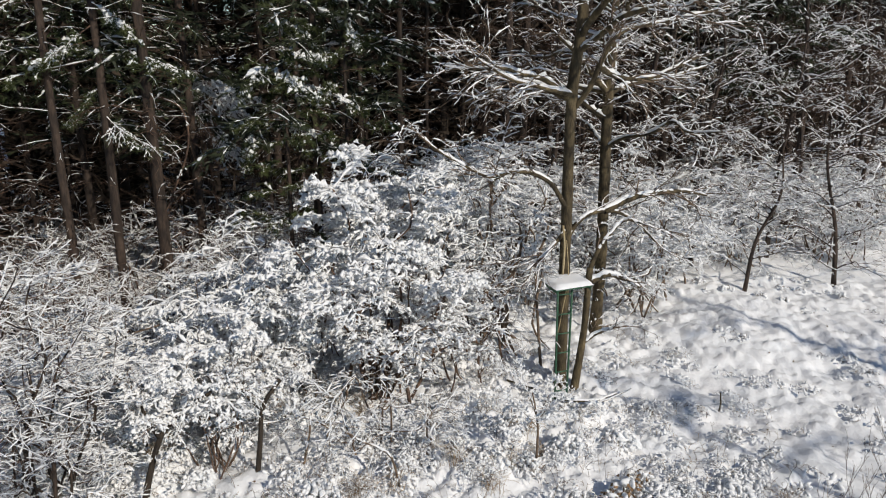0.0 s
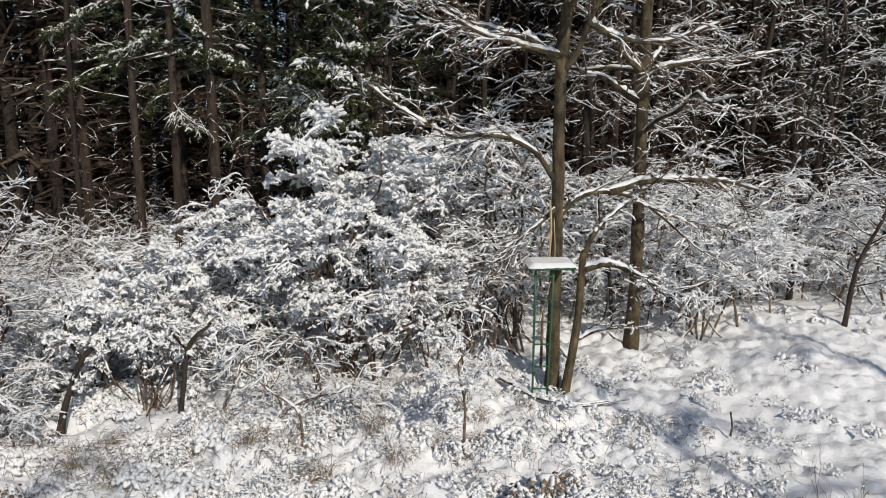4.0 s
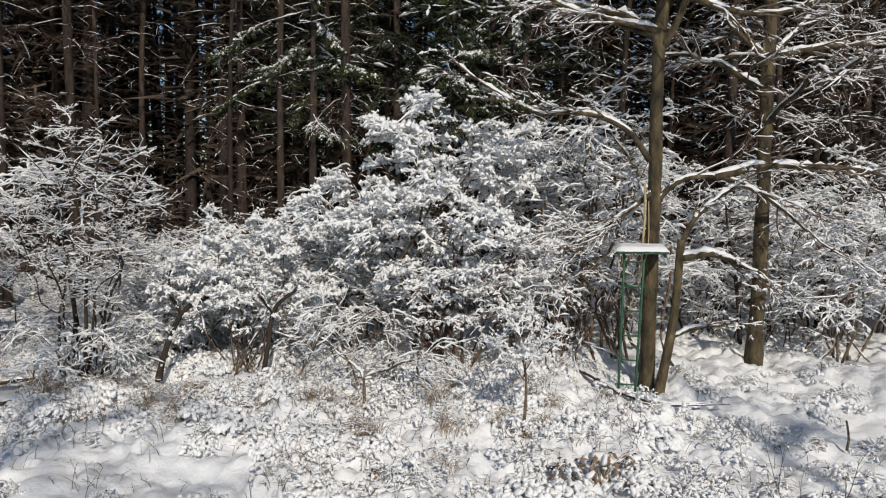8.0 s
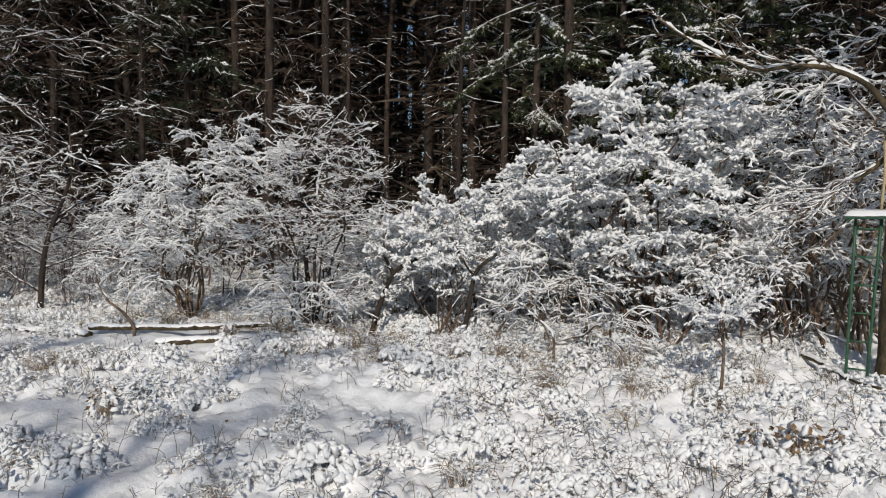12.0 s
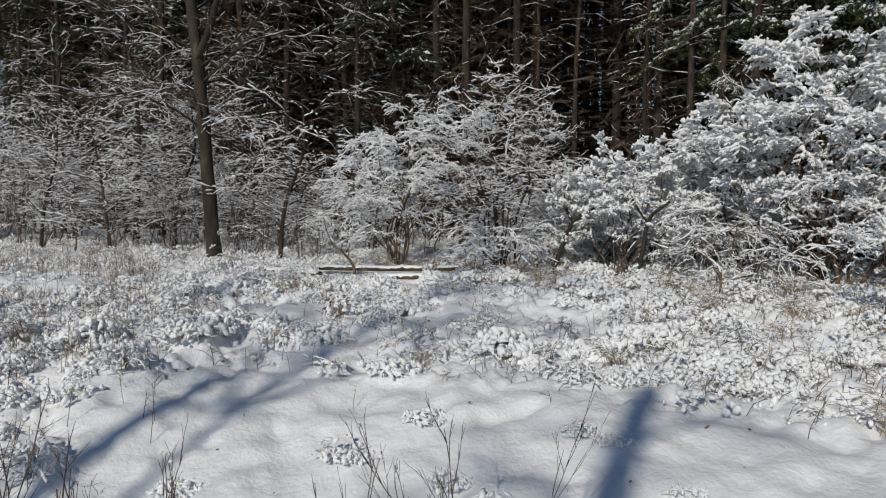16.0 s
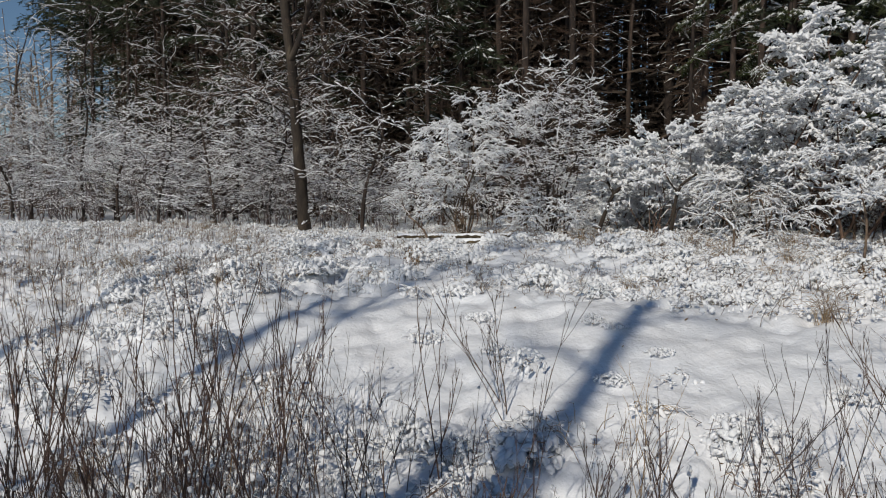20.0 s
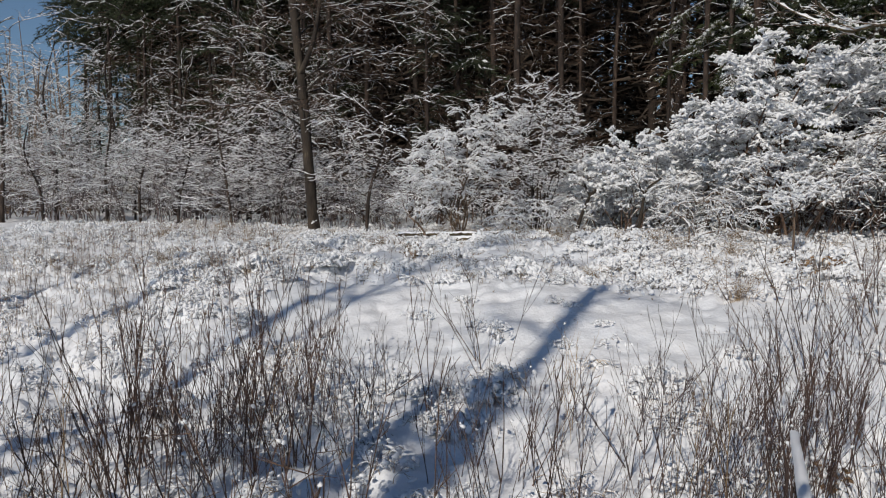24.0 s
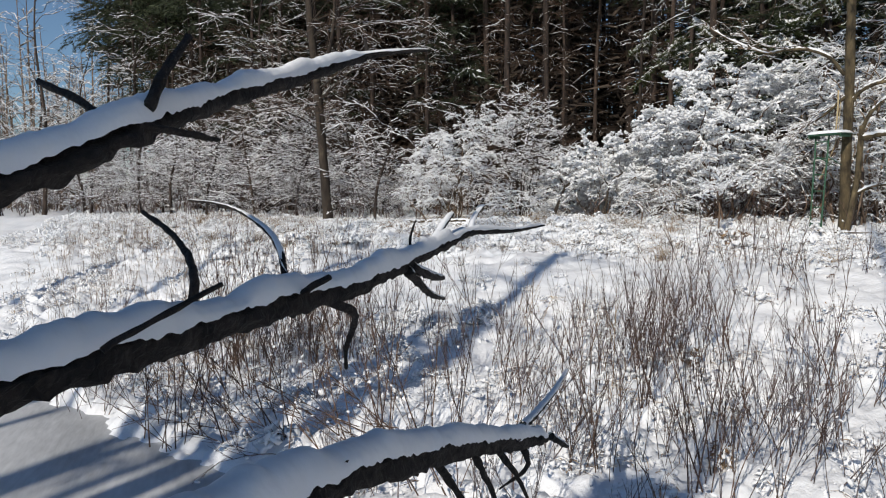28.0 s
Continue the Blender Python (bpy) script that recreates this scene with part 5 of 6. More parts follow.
log("log", [(-5.9, 3.8, 0.0), (-5.4, 4.35, 0.02), (-5.0, 4.8, 0.04), (-4.63, 5.58, 0.06), (-4.35, 6.1, 0.08)], 0.045, 0.036, "fallen log with snow on top lying in the weeds", 3, 0.02)
log("log", [(-4.6, 4.35, -0.06), (-4.38, 4.66, -0.03), (-4.04, 5.13, 0.0), (-3.8, 5.75, 0.02)], 0.052, 0.045, "thick fallen log with snow on top", 4, 0.02)
log("log", [(-7.6, 2.6, -0.16), (-6.6, 3.3, -0.14), (-5.9, 3.8, -0.12)], 0.06, 0.06, "fallen log half buried in snow", 5)
log("fallen_branch", [(1.05, 10.2, 0.14), (1.45, 9.95, 0.12), (1.8, 9.72, 0.07), (2.3, 9.72, 0.04), (2.7, 9.95, 0.05)], 0.04, 0.018, "mossy fallen branch across the foot of the ladder", 6, 0.015)
log("fallen_branch", [(2.2, 9.6, 0.03), (2.5, 9.72, 0.05), (2.95, 10.1, 0.05)], 0.016, 0.008, "thin fallen branch on the snow", 7, 0.006)
log("stick", [(4.19, 9.72, -0.12), (4.2, 9.72, 0.02), (4.17, 9.7, 0.2)], 0.014, 0.01, "short stick standing up out of the snow", 8, 0.0)

# ---- weeds lifting the snow ----
def ball(level):
    b = bmesh.new()
    bmesh.ops.create_icosphere(b, subdivisions=level, radius=1.05)
    out = np.array([v.co[:] for v in b.verts]), np.array([[v.index for v in f.verts] for f in b.faces])
    b.free()
    return out


BALLS = {1: ball(1), 2: ball(2)}


def blobs(name, C, S, g, level=1, az=None, tilt=None):
    """Soft lumps of snow: centres C (n, 3), half sizes S (n, 3), turned by az and tipped by tilt."""
    BV, BF = BALLS[level]
    n = len(C)
    a = g.rand(n) * 6.283 if az is None else az
    tilt = g.randn(n) * 0.4 if tilt is None else tilt
    wave = sum(np.sin(BV @ g.randn(3, n) * (1.8 + q) + g.rand(n) * 6.283) for q in range(3)).T[:, :, None]
    V = BV[None] * (1 + 0.2 * wave) * S[:, None, :]
    x = V[..., 0] * np.cos(tilt)[:, None] - V[..., 2] * np.sin(tilt)[:, None]
    z = V[..., 0] * np.sin(tilt)[:, None] + V[..., 2] * np.cos(tilt)[:, None]
    y = V[..., 1]
    W = np.stack((x * np.cos(a)[:, None] - y * np.sin(a)[:, None], x * np.sin(a)[:, None] + y * np.cos(a)[:, None], z), -1) + C[:, None, :]
    F = BF[None] + (np.arange(n) * len(BV))[:, None, None]
    return mesh_np(name, W.reshape(-1, 3), F.reshape(-1, 3), SNOW)


def clump_lumps(g, reach, h, n, size, slim=0.5):
    """Lumps of snow draped over a clump of leaves: fingers pointing outwards and down. Returns C, S, az, tilt."""
    f = np.sqrt(g.rand(n))
    a = g.rand(n) * 6.283
    C = np.stack((np.cos(a) * f * reach, np.sin(a) * f * reach, h * (1 - f ** 2) * (0.55 + 0.55 * g.rand(n)) + 0.005), -1)
    L = size * (0.45 + 0.85 * g.rand(n) ** 1.6)
    S = np.stack((L, L * slim * (0.8 + 0.6 * g.rand(n)), L * slim * (0.75 + 0.6 * g.rand(n))), -1)
    return C, S, a + g.randn(n) * 1.3, -(0.1 + 0.7 * f) + g.randn(n) * 0.5


def weed_segs(rng, p0, h, reach, n):
    """Arching stalks with short side leaves."""
    seg = []
    for k in range(n):
        a = rng.uniform(0, 6.283)
        out = Vector((math.cos(a), math.sin(a), 0))
        p = p0 + Vector((rng.gauss(0, reach * 0.35), rng.gauss(0, reach * 0.35), -0.03))
        d = (Vector((0, 0, 1)) + out * rng.uniform(0.1, 0.8)).normalized()
        L = h * rng.uniform(0.6, 1.3)
        for i in range(4):
            q = p + d * L / 4
            seg.append((p, q, 0.0035, 0.0028))
            if i:
                for j in range(1):
                    b = rng.uniform(0, 6.283)
                    e = q + Vector((math.cos(b), math.sin(b), rng.uniform(-0.5, 0.3))) * rng.uniform(0.03, 0.09)
                    seg.append((q, e, 0.0025, 0.0015))
            d = (d + out * 0.3 + Vector((rng.gauss(0, 0.15), rng.gauss(0, 0.15), -0.34 * (i + 1)))).normalized()
            p = q
    return seg


def weed(seed, h, reach, n, size, slim, label, mat, stalks=10):
    rng, g = random.Random(seed), rs(seed)
    ob = thing("snowy_weed", (0, 0, 0), label, "weed", "weeds on the bank")
    seg = weed_segs(rng, Vector((0, 0, 0)), h * 1.25, reach, stalks)
    part("foliage", segs_mesh("foliage", seg, mat), ob, kind="stuff")
    part("leaf_snow", snow_lines("leaf_snow", seg_lines(seg), g, 0.01, 0.95, 0.5), ob, kind="stuff")
    C, S, az, tilt = clump_lumps(g, reach, h, n, size, slim)
    part("snow_load", blobs("snow_load", C, S, g, 2, az, tilt), ob, kind="stuff")
    return ob


protos_w = [weed(501, 0.17, 0.24, 130, 0.032, 0.42, "dry weed clump hung with ragged snow", STEM_TAN, 34), weed(502, 0.11, 0.28, 120, 0.042, 0.5, "low weeds under small lumps of snow", TWIG, 26), weed(503, 0.25, 0.2, 120, 0.03, 0.4, "taller dry weeds hung with snow", TWIG, 36), weed(504, 0.08, 0.28, 100, 0.036, 0.45, "flattened leaves under lumps of snow", DRY_LEAF, 30), weed(505, 0.16, 0.3, 140, 0.048, 0.5, "broad mound of leaves under soft snow", TWIG_DARK, 24)]
rng = random.Random(200)
first = [True] * 5
plants = 0
while plants < 300:
    x, y = rng.uniform(-6.5, 5), rng.uniform(-1.0, 9.0)
    d = 0.75 * x - 0.66 * y
    w = weediness(x, y)
    lone = plants % 16 == 0
    if lone:
        x, y, w = rng.uniform(1.2, 5.6), rng.uniform(0.6, 4.8), 0.3
    elif d > 2.5 or near_log(x, y) or rng.random() > w ** 1.5 * smoothstep(0.6 + 4 * mound(x, y)):
        continue
    k = rng.choices((0, 1, 2, 3, 4), (3, 3, 2, 2, 2.5))[0] if not lone else rng.choice((0, 3, 3))
    m = pose(x, y, ground_z(x, y), 0, 0, rng.uniform(0, 360)) @ Matrix.Scale(rng.uniform(0.65, 1.15) * (0.7 + 0.3 * w if not lone else 0.6) * (1 - 0.35 * smoothstep((-3.5 - x) / 3)), 4)
    if first[k]:
        protos_w[k].matrix_basis, first[k] = m, False
    else:
        copy_thing(protos_w[k], m).matrix_basis = m
    plants += 1
seg, lumps = [], []
g = rs(201)
plants = 0
while plants < 2200:
    x, y = rng.uniform(-16, 9.5), rng.uniform(-6, 11.5)
    d = 0.75 * x - 0.66 * y
    if 0.55 * (x - 5.5) - 0.83 * (y + 1.6) > -0.3 or near_log(x, y):
        continue
    w = weediness(x, y)
    if rng.random() > w * w * (0.8 if d > 0.5 else 1.0) * smoothstep(0.6 + 4 * mound(x, y)) + 0.015:
        continue
    plants += 1
    here = np.array((x, y, ground_z(x, y)))
    seg += weed_segs(rng, Vector(here), rng.uniform(0.1, 0.26), rng.uniform(0.12, 0.3), 6)
    C, S, az, tilt = clump_lumps(g, rng.uniform(0.15, 0.3), rng.uniform(0.04, 0.18), 22, rng.choice((0.024, 0.032, 0.042)), rng.uniform(0.4, 0.55))
    lumps.append((C + here, S, az, tilt))
weeds = tagged(thing("snowy_weeds", (0, 0, 0), "dry weeds bent down under rounded snow", "weeds"), kind="stuff")
part("foliage", segs_mesh("foliage", seg, STEM_TAN), weeds, kind="stuff")
part("leaf_snow", snow_lines("leaf_snow", seg_lines(seg), g, 0.01, 0.8, 0.5, n=3), weeds, kind="stuff")
part("snow_load", blobs("snow_load", *(np.concatenate([q[k] for q in lumps]) for k in (0, 1)), g, 1, *(np.concatenate([q[k] for q in lumps]) for k in (2, 3))), weeds, kind="stuff")
# bare dry stalks standing among the weeds
seg, dark = [], []
plants = 0
while plants < 8000:
    x, y = rng.uniform(-15, 5), rng.uniform(-4, 9.5)
    if rng.random() > weediness(x, y) ** 1.5 or near_log(x, y) or 0.75 * x - 0.66 * y > 1.5:
        continue
    if mound(x, y) + 0.15 * noise.noise((x * 1.1, y * 1.1, 3.3)) < rng.gauss(0.02, 0.08):
        continue
    plants += 1
    p = Vector((x, y, ground_z(x, y) - 0.03))
    a = rng.uniform(0, 6.283)
    lean = Vector((math.cos(a), math.sin(a), 0)) * rng.uniform(0.05, 0.7)
    L = rng.uniform(0.08, 0.26) * (1 - 0.4 * smoothstep((-3.5 - x) / 3))
    q = p + (Vector((0, 0, 1)) + lean).normalized() * L * 0.6
    t = q + (Vector((0, 0, 0.55)) + lean * 1.6).normalized() * L * 0.5
    out = seg if plants % 5 < 3 else dark
    out += [(p, q, 0.0032, 0.0028), (q, t, 0.0028, 0.002)]
    for j in range(2):
        m = q.lerp(t, rng.random())
        b = rng.uniform(0, 6.283)
        out.append((m, m + Vector((math.cos(b), math.sin(b), 0.3)) * rng.uniform(0.03, 0.09), 0.0022, 0.0015))
for k in range(2600):
    x, y = rng.uniform(-12, 5), rng.uniform(-4.5, 1.2)
    if noise.noise((x * 0.6, y * 0.6, 5.5)) < rng.uniform(-0.4, 0.35) or 0.55 * (x - 5.5) - 0.83 * (y + 1.6) > -0.3:
        continue
    p = Vector((x, y, ground_z(x, y) - 0.03))
    a = rng.uniform(0, 6.283)
    q = p + Vector((math.cos(a) * 0.15, math.sin(a) * 0.15, 1)) * rng.uniform(0.12, 0.4)
    out = seg if k % 5 < 2 else dark
    out.append((p, q, 0.0035, 0.002))
    for j in range(3):
        m = p.lerp(q, rng.uniform(0.45, 1))
        b = rng.uniform(0, 6.283)
        out.append((m, m + Vector((math.cos(b), math.sin(b), 0.9)) * rng.uniform(0.03, 0.1), 0.002, 0.0015))
stalks = tagged(thing("dry_stalks", (0, 0, 0), "thin tan and grey dry stalks among snowy weeds", "grass"), kind="stuff")
part("stalk_mass", segs_mesh("stalk_mass", seg, STEM_TAN), stalks, kind="stuff")
part("seed_mass", segs_mesh("seed_mass", dark, TWIG_DARK), stalks, kind="stuff")
# low weeds and twigs on the open snow beside the ladder
seg = []
lumps = []
for k in range(300):
    x, y = rng.uniform(1.5, 11), rng.uniform(5.5, 15)
    if noise.noise((x * 0.8, y * 0.8, 1.3)) < 0.0:
        continue
    seg += weed_segs(rng, Vector((x, y, ground_z(x, y))), rng.uniform(0.06, 0.2), rng.uniform(0.08, 0.25), 4)
    C, S, az, tilt = clump_lumps(g, rng.uniform(0.08, 0.22), rng.uniform(0.02, 0.1), 9, rng.choice((0.03, 0.04, 0.055)), 0.5)
    lumps.append((C + np.array((x, y, ground_z(x, y))), S, az, tilt))
low = tagged(thing("low_weeds", (0, 0, 0), "low brown weeds poking through open snow", "weeds"), kind="stuff")
part("foliage", segs_mesh("foliage", seg, TWIG_DARK), low, kind="stuff")
part("snow_load", blobs("snow_load", *(np.concatenate([q[k] for q in lumps]) for k in (0, 1)), g, 1, *(np.concatenate([q[k] for q in lumps]) for k in (2, 3))), low, kind="stuff")
# dead leaves and bits on the snow
LV, LF = [], []
for k in range(420):
    x, y = rng.uniform(-9, 10), rng.uniform(-1.5, 13)
    z = ground_z(x, y) + rng.uniform(0.0, 0.03)
    if 0.55 * (x - 5.5) - 0.83 * (y + 1.6) > -0.3:
        continue
    s, a, t = rng.uniform(0.008, 0.026), rng.uniform(0, 6.283), rng.uniform(0.2, 1.2)
    u, v = Vector((math.cos(a), math.sin(a), rng.gauss(0, 0.3))) * s, Vector((-math.sin(a) * math.cos(t), math.cos(a) * math.cos(t), math.sin(t))) * s * 0.6
    c = Vector((x, y, z))
    i = len(LV)
    LV += [tuple(c - u), tuple(c - v * 0.9), tuple(c + u + Vector((0, 0, s * 0.5))), tuple(c + v), tuple(c + Vector((0, 0, -s * 0.35)))]
    LF += [(i, i + 1, i + 4), (i + 1, i + 2, i + 4), (i + 2, i + 3, i + 4), (i + 3, i, i + 4)]
tagged(new("leaf_litter", pymesh("leaf_litter", LV, LF, DRY_LEAF)), "curled brown dead leaves scattered on the snow", "leaves", kind="stuff")


def tuft(seed, n, h, label):
    """A tuft of dry grass blades bending outwards with snow on it."""
    rng = random.Random(seed)
    ob = thing("grass_tuft", (0, 0, 0), label, "grass", "dry grass tufts")
    seg = []
    for k in range(n):
        a = rng.uniform(0, 6.283)
        out = Vector((math.cos(a), math.sin(a), 0)) * rng.uniform(0.1, 0.9)
        p = Vector((rng.gauss(0, 0.06), rng.gauss(0, 0.06), -0.04))
        d = (Vector((0, 0, 1)) + out * 0.5).normalized()
        L = h * rng.uniform(0.5, 1.1)
        for i in range(4):
            q = p + d * L / 4
            seg.append((p, q, 0.0026, 0.0018))
            d = (d + out * 0.3 + Vector((0, 0, -0.22 * (i + 1)))).normalized()
            p = q
    part("foliage", segs_mesh("foliage", seg, STEM_TAN), ob, kind="stuff")
    part("snow_load", snow_lines("snow_load", seg_lines(seg), rs(seed), 0.0032, 0.5, 0.3), ob, kind="stuff")
    return ob


tufts = [tuft(301, 45, 0.34, "tuft of tan dry grass bowed under snow"), tuft(302, 55, 0.45, "dense tuft of dry grass with snow lumps"), tuft(303, 32, 0.26, "small tuft of dry grass in the snow")]
rng = random.Random(31)
first = [True] * 3
n = 0
while n < 90:
    x, y = rng.uniform(-12, 10), rng.uniform(-1.5, 9.5)
    if n % 3 == 0:
        x = rng.uniform(-7.5, 1.5)
        y = 4.2 + (x + 7.5) * 0.48 + rng.gauss(0, 0.45)
    d = 0.75 * x - 0.66 * y
    if rng.random() > weediness(x, y) or d > 3 or (x > 3 and y > 6 and rng.random() < 0.7) or (2.4 < x < 6.2 and 0.6 < y < 5.5):
        continue
    k = n % 3
    m = pose(x, y, ground_z(x, y), 0, 0, rng.uniform(0, 360)) @ Matrix.Scale(rng.uniform(0.7, 1.2), 4)
    if first[k]:
        tufts[k].matrix_basis, first[k] = m, False
    else:
        copy_thing(tufts[k], m).matrix_basis = m
    n += 1

# ---- thin red-brown stems on the creek bank ----
def stems(seed, n, h, mat, label, lean=0.22, kids=(4, 3)):
    """Upright forking stems from one foot, with fine tips."""
    g = rs(seed)
    ob = thing("dogwood_shrub", (0, 0, 0), label, "shrub", "stem thickets on the bank")
    a = g.rand(n) * 6.283
    P = np.stack((g.randn(n) * 0.13, g.randn(n) * 0.13, np.full(n, -0.1)), -1)
    D = unit(np.stack((np.cos(a), np.sin(a), np.zeros(n)), -1) * g.rand(n, 1) * lean * 2 + np.array((0, 0, 1.0)))
    wood = grow(g, P, D, h * g.uniform(0.5, 1.05, n), g.uniform(0.0038, 0.008, n), kids, 7, 0.06, -0.1, 0.95, 0.42, 0.42, 0.4, 0.38, False, 0.0016)
    part("thicket", lines_mesh("thicket", wood, mat), ob, kind="stuff")
    tips = np.concatenate([A[:, -1] for A, R in wood])
    tips = tips[g.rand(len(tips)) < 0.06]
    if len(tips):
        part("snow_load", blobs("snow_load", tips, (0.006 + 0.01 * g.rand(len(tips), 1)) * np.array((1.2, 1, 0.9)), g, 1), ob, kind="stuff")
    return ob


kinds = [stems(401, 4, 1.25, STEM_RED, "thicket of thin red-brown bare forking stems", 0.2, (5, 2)), stems(402, 3, 1.4, STEM_RED, "tall thin red-brown bare stems", 0.14, (4, 2)), stems(403, 6, 0.85, TWIG_GREY, "low grey bare forking stems", 0.35, (5, 3)), stems(404, 5, 1.1, STEM_TAN, "tan dry stems standing in the snow", 0.15, (4, 1)), stems(405, 6, 1.1, TWIG_DARK, "spreading shrub of dark forking twigs", 0.4, (5, 3))]
rng = random.Random(32)
first = [True] * 5
n = 0
while n < 270:
    x, y = rng.uniform(3.0, 11), rng.uniform(-4, 9.5)
    near = n % 12
    if near == 0:
        x, y = 5.95 + rng.gauss(0, 0.3), 3.75 + rng.gauss(0, 0.4)
    elif near == 6:
        x, y = 4.2 + rng.gauss(0, 0.6), -0.1 + rng.gauss(0, 0.6)
    c = 0.55 * (x - 5.5) - 0.83 * (y + 1.6)
    d = 0.75 * x - 0.66 * y
    if c > -0.05 or (4.7 < x < 7.5 and -0.6 < y < 1.9 and rng.random() < 0.6) or rng.random() > (0.1 * smoothstep((d - 0.4) / 0.6) + 0.4 * smoothstep((x - 3.8) / 0.8) * smoothstep((d + 2.2) / 2) + smoothstep((d - 1.0) / 1.6)) * smoothstep(1.0 + 0.9 * noise.noise((x * 0.8, y * 0.8, 4.4))):
        continue
    k = rng.choices((0, 1, 2, 3, 4), (4, 2.5, 3, 1.3, 4))[0] if near % 6 else near // 6
    m = pose(x, y, ground_z(x, y), 0, 0, rng.uniform(0, 360)) @ Matrix.Scale(rng.uniform(0.7, 1.1) * (1.15 if near == 6 else 1.0), 4)
    if first[k]:
        kinds[k].matrix_basis, first[k] = m, False
    else:
        copy_thing(kinds[k], m).matrix_basis = m
    n += 1



def seed_head(x, y, h, size, seed):
    """A dry stalk whose head carries a ball of snow."""
    g = rs(seed)
    z = ground_z(x, y)
    ob = thing("seed_head", (x, y, z), "dry brown flower stalk topped with a ball of snow", "plant", "snow-capped seed heads")
    wood = grow(g, [(0, 0, -0.05)], [(0.05, 0.02, 1)], [h], [0.004], (5,), 5, 0.05, 0, 0.95, 0.4, 0.2, 0.4, 0.75, False)
    part("stalk", lines_mesh("stalk", wood, STEM_RED, 4), ob)
    tip = np.concatenate((wood[0][0][:, -1], wood[1][0][:2, -1]))
    part("snow_ball", blobs("snow_ball", tip + np.array((0, 0, size * 0.4)), np.array((1.0, 0.62, 0.5))[:, None] * size * np.array((0.85, 0.8, 1.0)), g, 2), ob)


for k, (x, y, h, size) in enumerate(((6.3, 3.2, 0.35, 0.028), (6.35, 3.45, 0.32, 0.032), (6.5, 3.3, 0.22, 0.022), (6.9, 4.6, 0.42, 0.025), (5.6, 4.2, 0.4, 0.02), (6.6, 1.6, 0.38, 0.026), (7.1, 2.4, 0.3, 0.022), (7.4, 3.6, 0.45, 0.024), (5.2, 2.2, 0.3, 0.02), (7.8, 2.0, 0.36, 0.026), (7.2, 5.4, 0.4, 0.022), (8.3, 3.4, 0.35, 0.022), (4.35, 2.3, 0.36, 0.024), (4.6, 2.62, 0.34, 0.026), (4.15, 2.75, 0.25, 0.02), (4.8, 3.1, 0.3, 0.02))):
    seed_head(x, y, h, size, 700 + k)

# dark shrub leaning out over the ice
def leaning_shrub(x, y, n, reach, seed):
    rng = random.Random(seed)
    ob = thing("leaning_shrub", (x, y, ground_z(x, y)), "dark many-stemmed shrub leaning over the creek ice", "shrub", "shrubs over the ice")
    seg = []
    for k in range(n):
        p = Vector((rng.gauss(0, 0.15), rng.gauss(0, 0.2), -0.08))
        f = rng.random()
        d = Vector((-0.1 + rng.gauss(0, 0.22), 0.2 - 1.1 * f + rng.gauss(0, 0.12), 1.05 - 0.72 * f)).normalized()
        L = rng.uniform(0.6, 1.4) * reach
        r = rng.uniform(0.004, 0.009)
        for i in range(6):
            d = sway(rng, d, 0.07)
            d.z -= 0.02 * f
            q = p + d * L / 6
            seg.append((p, q, r * (1 - 0.12 * i), r * (1 - 0.12 * (i + 1))))
            for e in range(2 if i > 1 else 0):
                e = sway(rng, d, 0.4)
                t = q + e * rng.uniform(0.08, 0.3)
                seg.append((q, t, r * 0.45, r * 0.25))
                seg.append((q.lerp(t, 0.5), q.lerp(t, 0.5) + sway(rng, e, 0.4) * 0.12, r * 0.3, r * 0.2))
            p = q
    part("thicket", segs_mesh("thicket", seg, TWIG_DARK), ob, kind="stuff")
    g = rs(seed)
    at = np.array([tuple(q) for p, q, r0, r1 in seg])
    at = at[g.rand(len(at)) < 0.1]
    part("snow_load", blobs("snow_load", at, (0.005 + 0.01 * g.rand(len(at), 1) ** 2) * np.array((1.5, 1, 0.8)), g, 1), ob, kind="stuff")


for x, y, n, reach, seed in ((7.0, 0.55, 20, 1.0, 88), (6.6, -0.25, 15, 0.9, 89), (6.2, -0.9, 11, 0.7, 90), (7.9, 0.6, 6, 0.8, 91)):
    leaning_shrub(x, y, n, reach, seed)

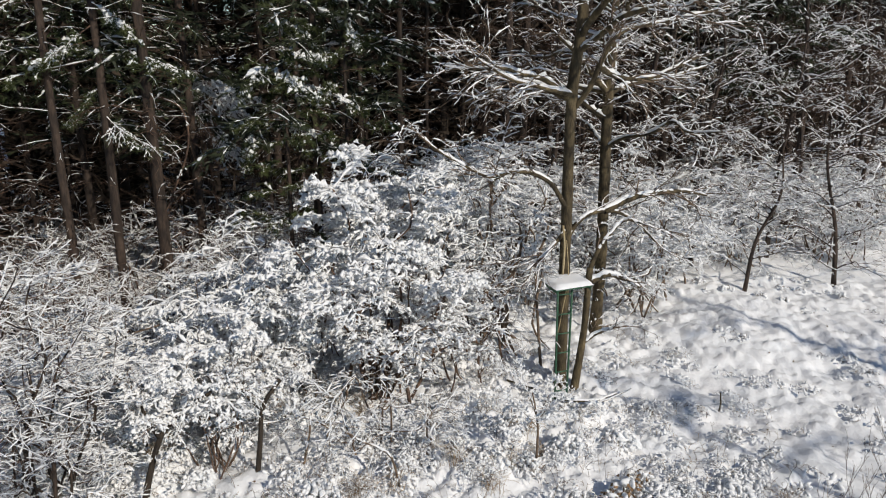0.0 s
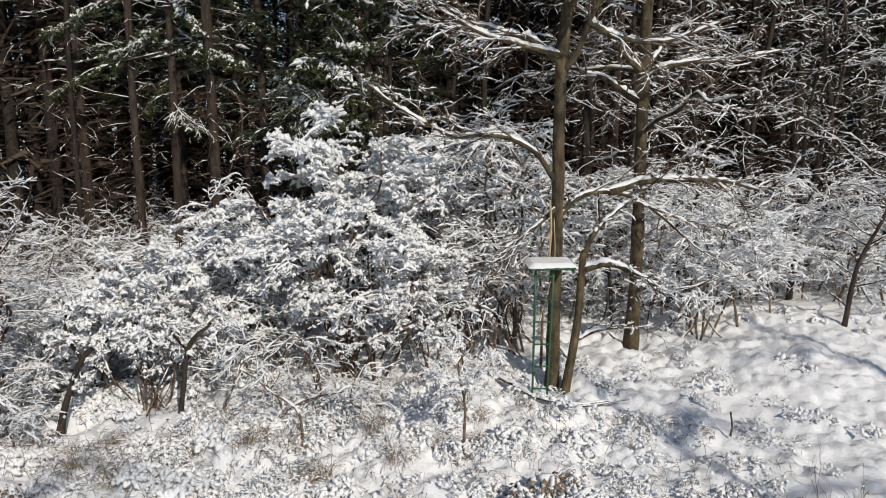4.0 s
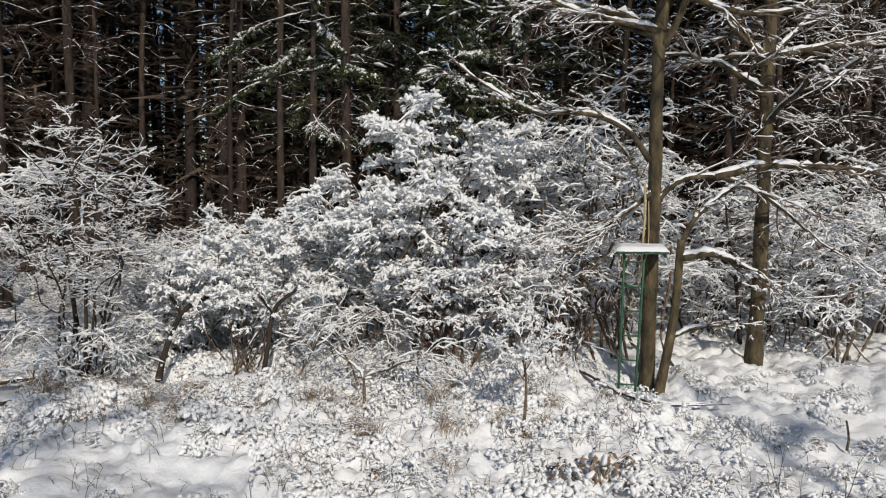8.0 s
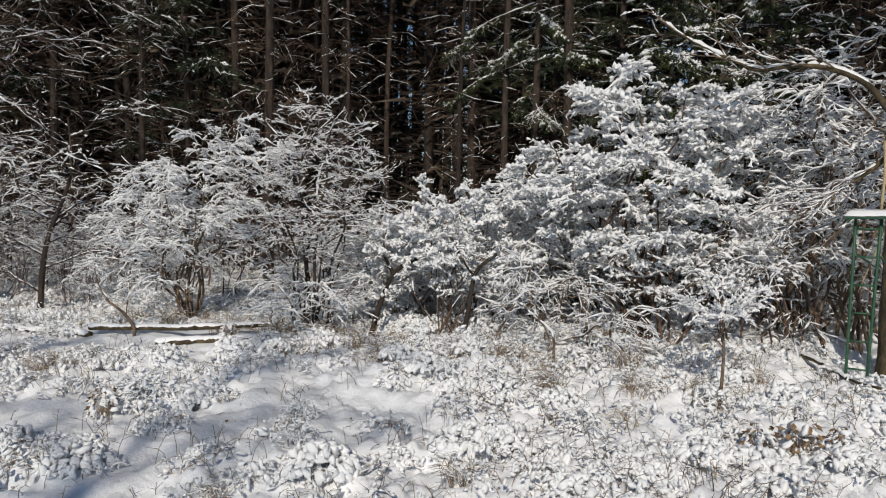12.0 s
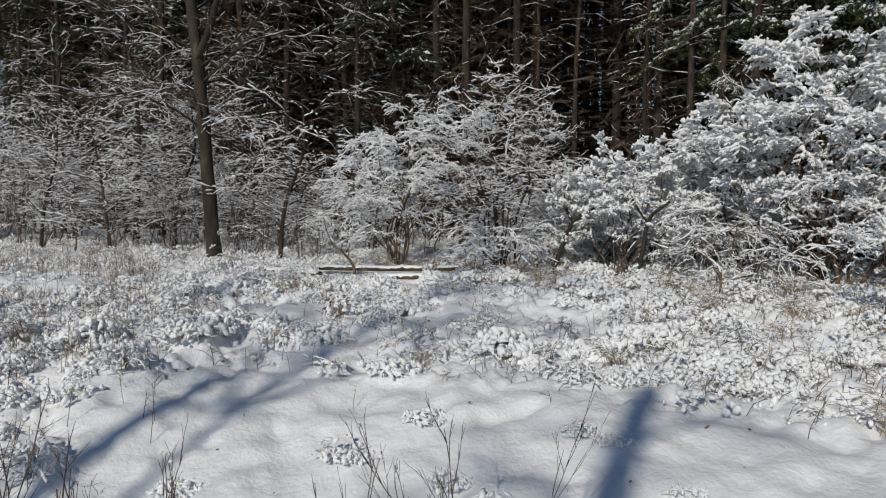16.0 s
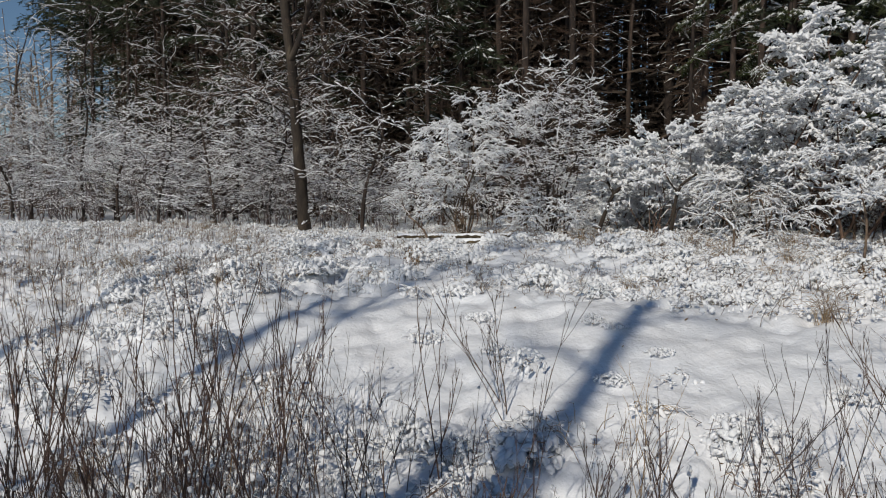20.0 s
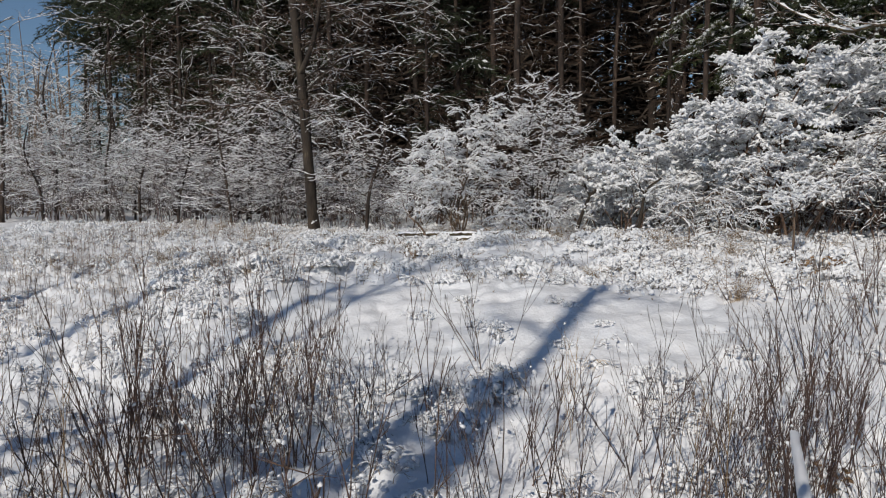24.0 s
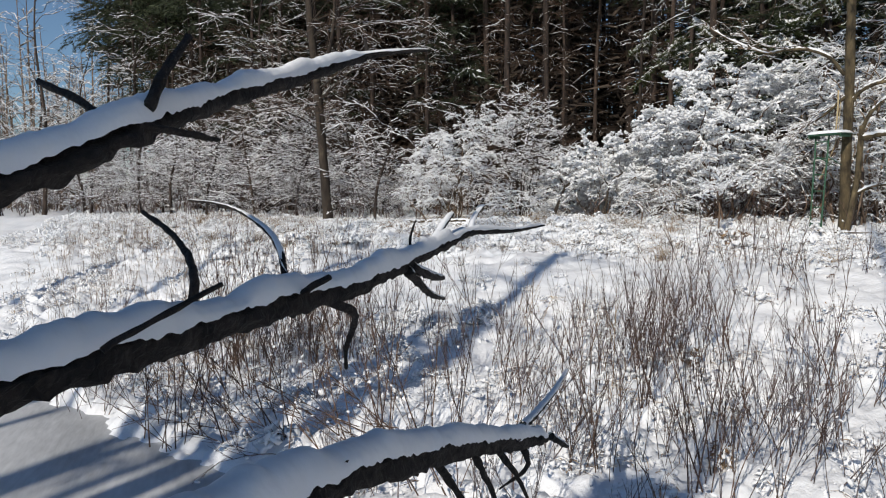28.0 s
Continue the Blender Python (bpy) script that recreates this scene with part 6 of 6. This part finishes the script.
# ---- clumps of brown leaves standing out of the snow ----
def leaf_clump(seed, n, label):
    rng = random.Random(seed)
    ob = thing("leaf_clump", (0, 0, 0), label, "plant", "brown leaf clumps")
    V, F, seg = [], [], []
    for k in range(n):
        a = rng.uniform(0, 6.283)
        tip = Vector((math.cos(a) * rng.uniform(0.03, 0.17), math.sin(a) * rng.uniform(0.03, 0.2), rng.uniform(0.08, 0.36)))
        seg.append((Vector((0, 0, -0.03)), tip, 0.004, 0.002))
        L, w = rng.uniform(0.05, 0.1), rng.uniform(0.014, 0.03)
        d = Vector((math.cos(a + rng.gauss(0, 0.6)), math.sin(a), rng.uniform(-1.1, 0.1))).normalized()
        s = d.cross(Vector((rng.gauss(0, 1), rng.gauss(0, 1), 1))).normalized() * w
        f = d.cross(s).normalized() * w * 0.5
        i = len(V)
        V += [tuple(tip), tuple(tip + d * L * 0.45 + s + f), tuple(tip + d * L), tuple(tip + d * L * 0.45 - s + f), tuple(tip + d * L * 0.5 - f * 0.6)]
        F += [(i, i + 1, i + 4), (i + 1, i + 2, i + 4), (i + 2, i + 3, i + 4), (i + 3, i, i + 4)]
    part("foliage", pymesh("foliage", V, F, DRY_LEAF), ob, kind="stuff")
    part("stalk", segs_mesh("stalk", seg, STEM_TAN), ob)
    part("snow_load", snow_lines("snow_load", seg_lines(seg), rs(seed), 0.006, 0.5, 0.5), ob, kind="stuff")
    C, S, az, tilt = clump_lumps(rs(seed), 0.22, 0.33, 44, 0.05, 0.5)
    part("snow_cap", blobs("snow_cap", C, S, rs(seed), 2, az, tilt), ob, kind="stuff")
    return ob


clump = leaf_clump(601, 38, "clump of curled rusty brown leaves with a little snow")
clump.matrix_basis = pose(2.32, 7.6, ground_z(2.32, 7.6))
for x, y, s in ((2.1, 7.35, 0.8), (-1.95, 3.15, 0.8), (2.6, 7.75, 0.7), (0.55, 6.45, 0.5), (-4.1, 5.15, 0.7), (6.15, 4.0, 0.7), (8.2, 2.9, 0.6), (-2.6, 5.6, 0.6)):
    m = pose(x, y, ground_z(x, y), 0, 0, x * 77) @ Matrix.Scale(s, 4)
    copy_thing(clump, m).matrix_basis = m
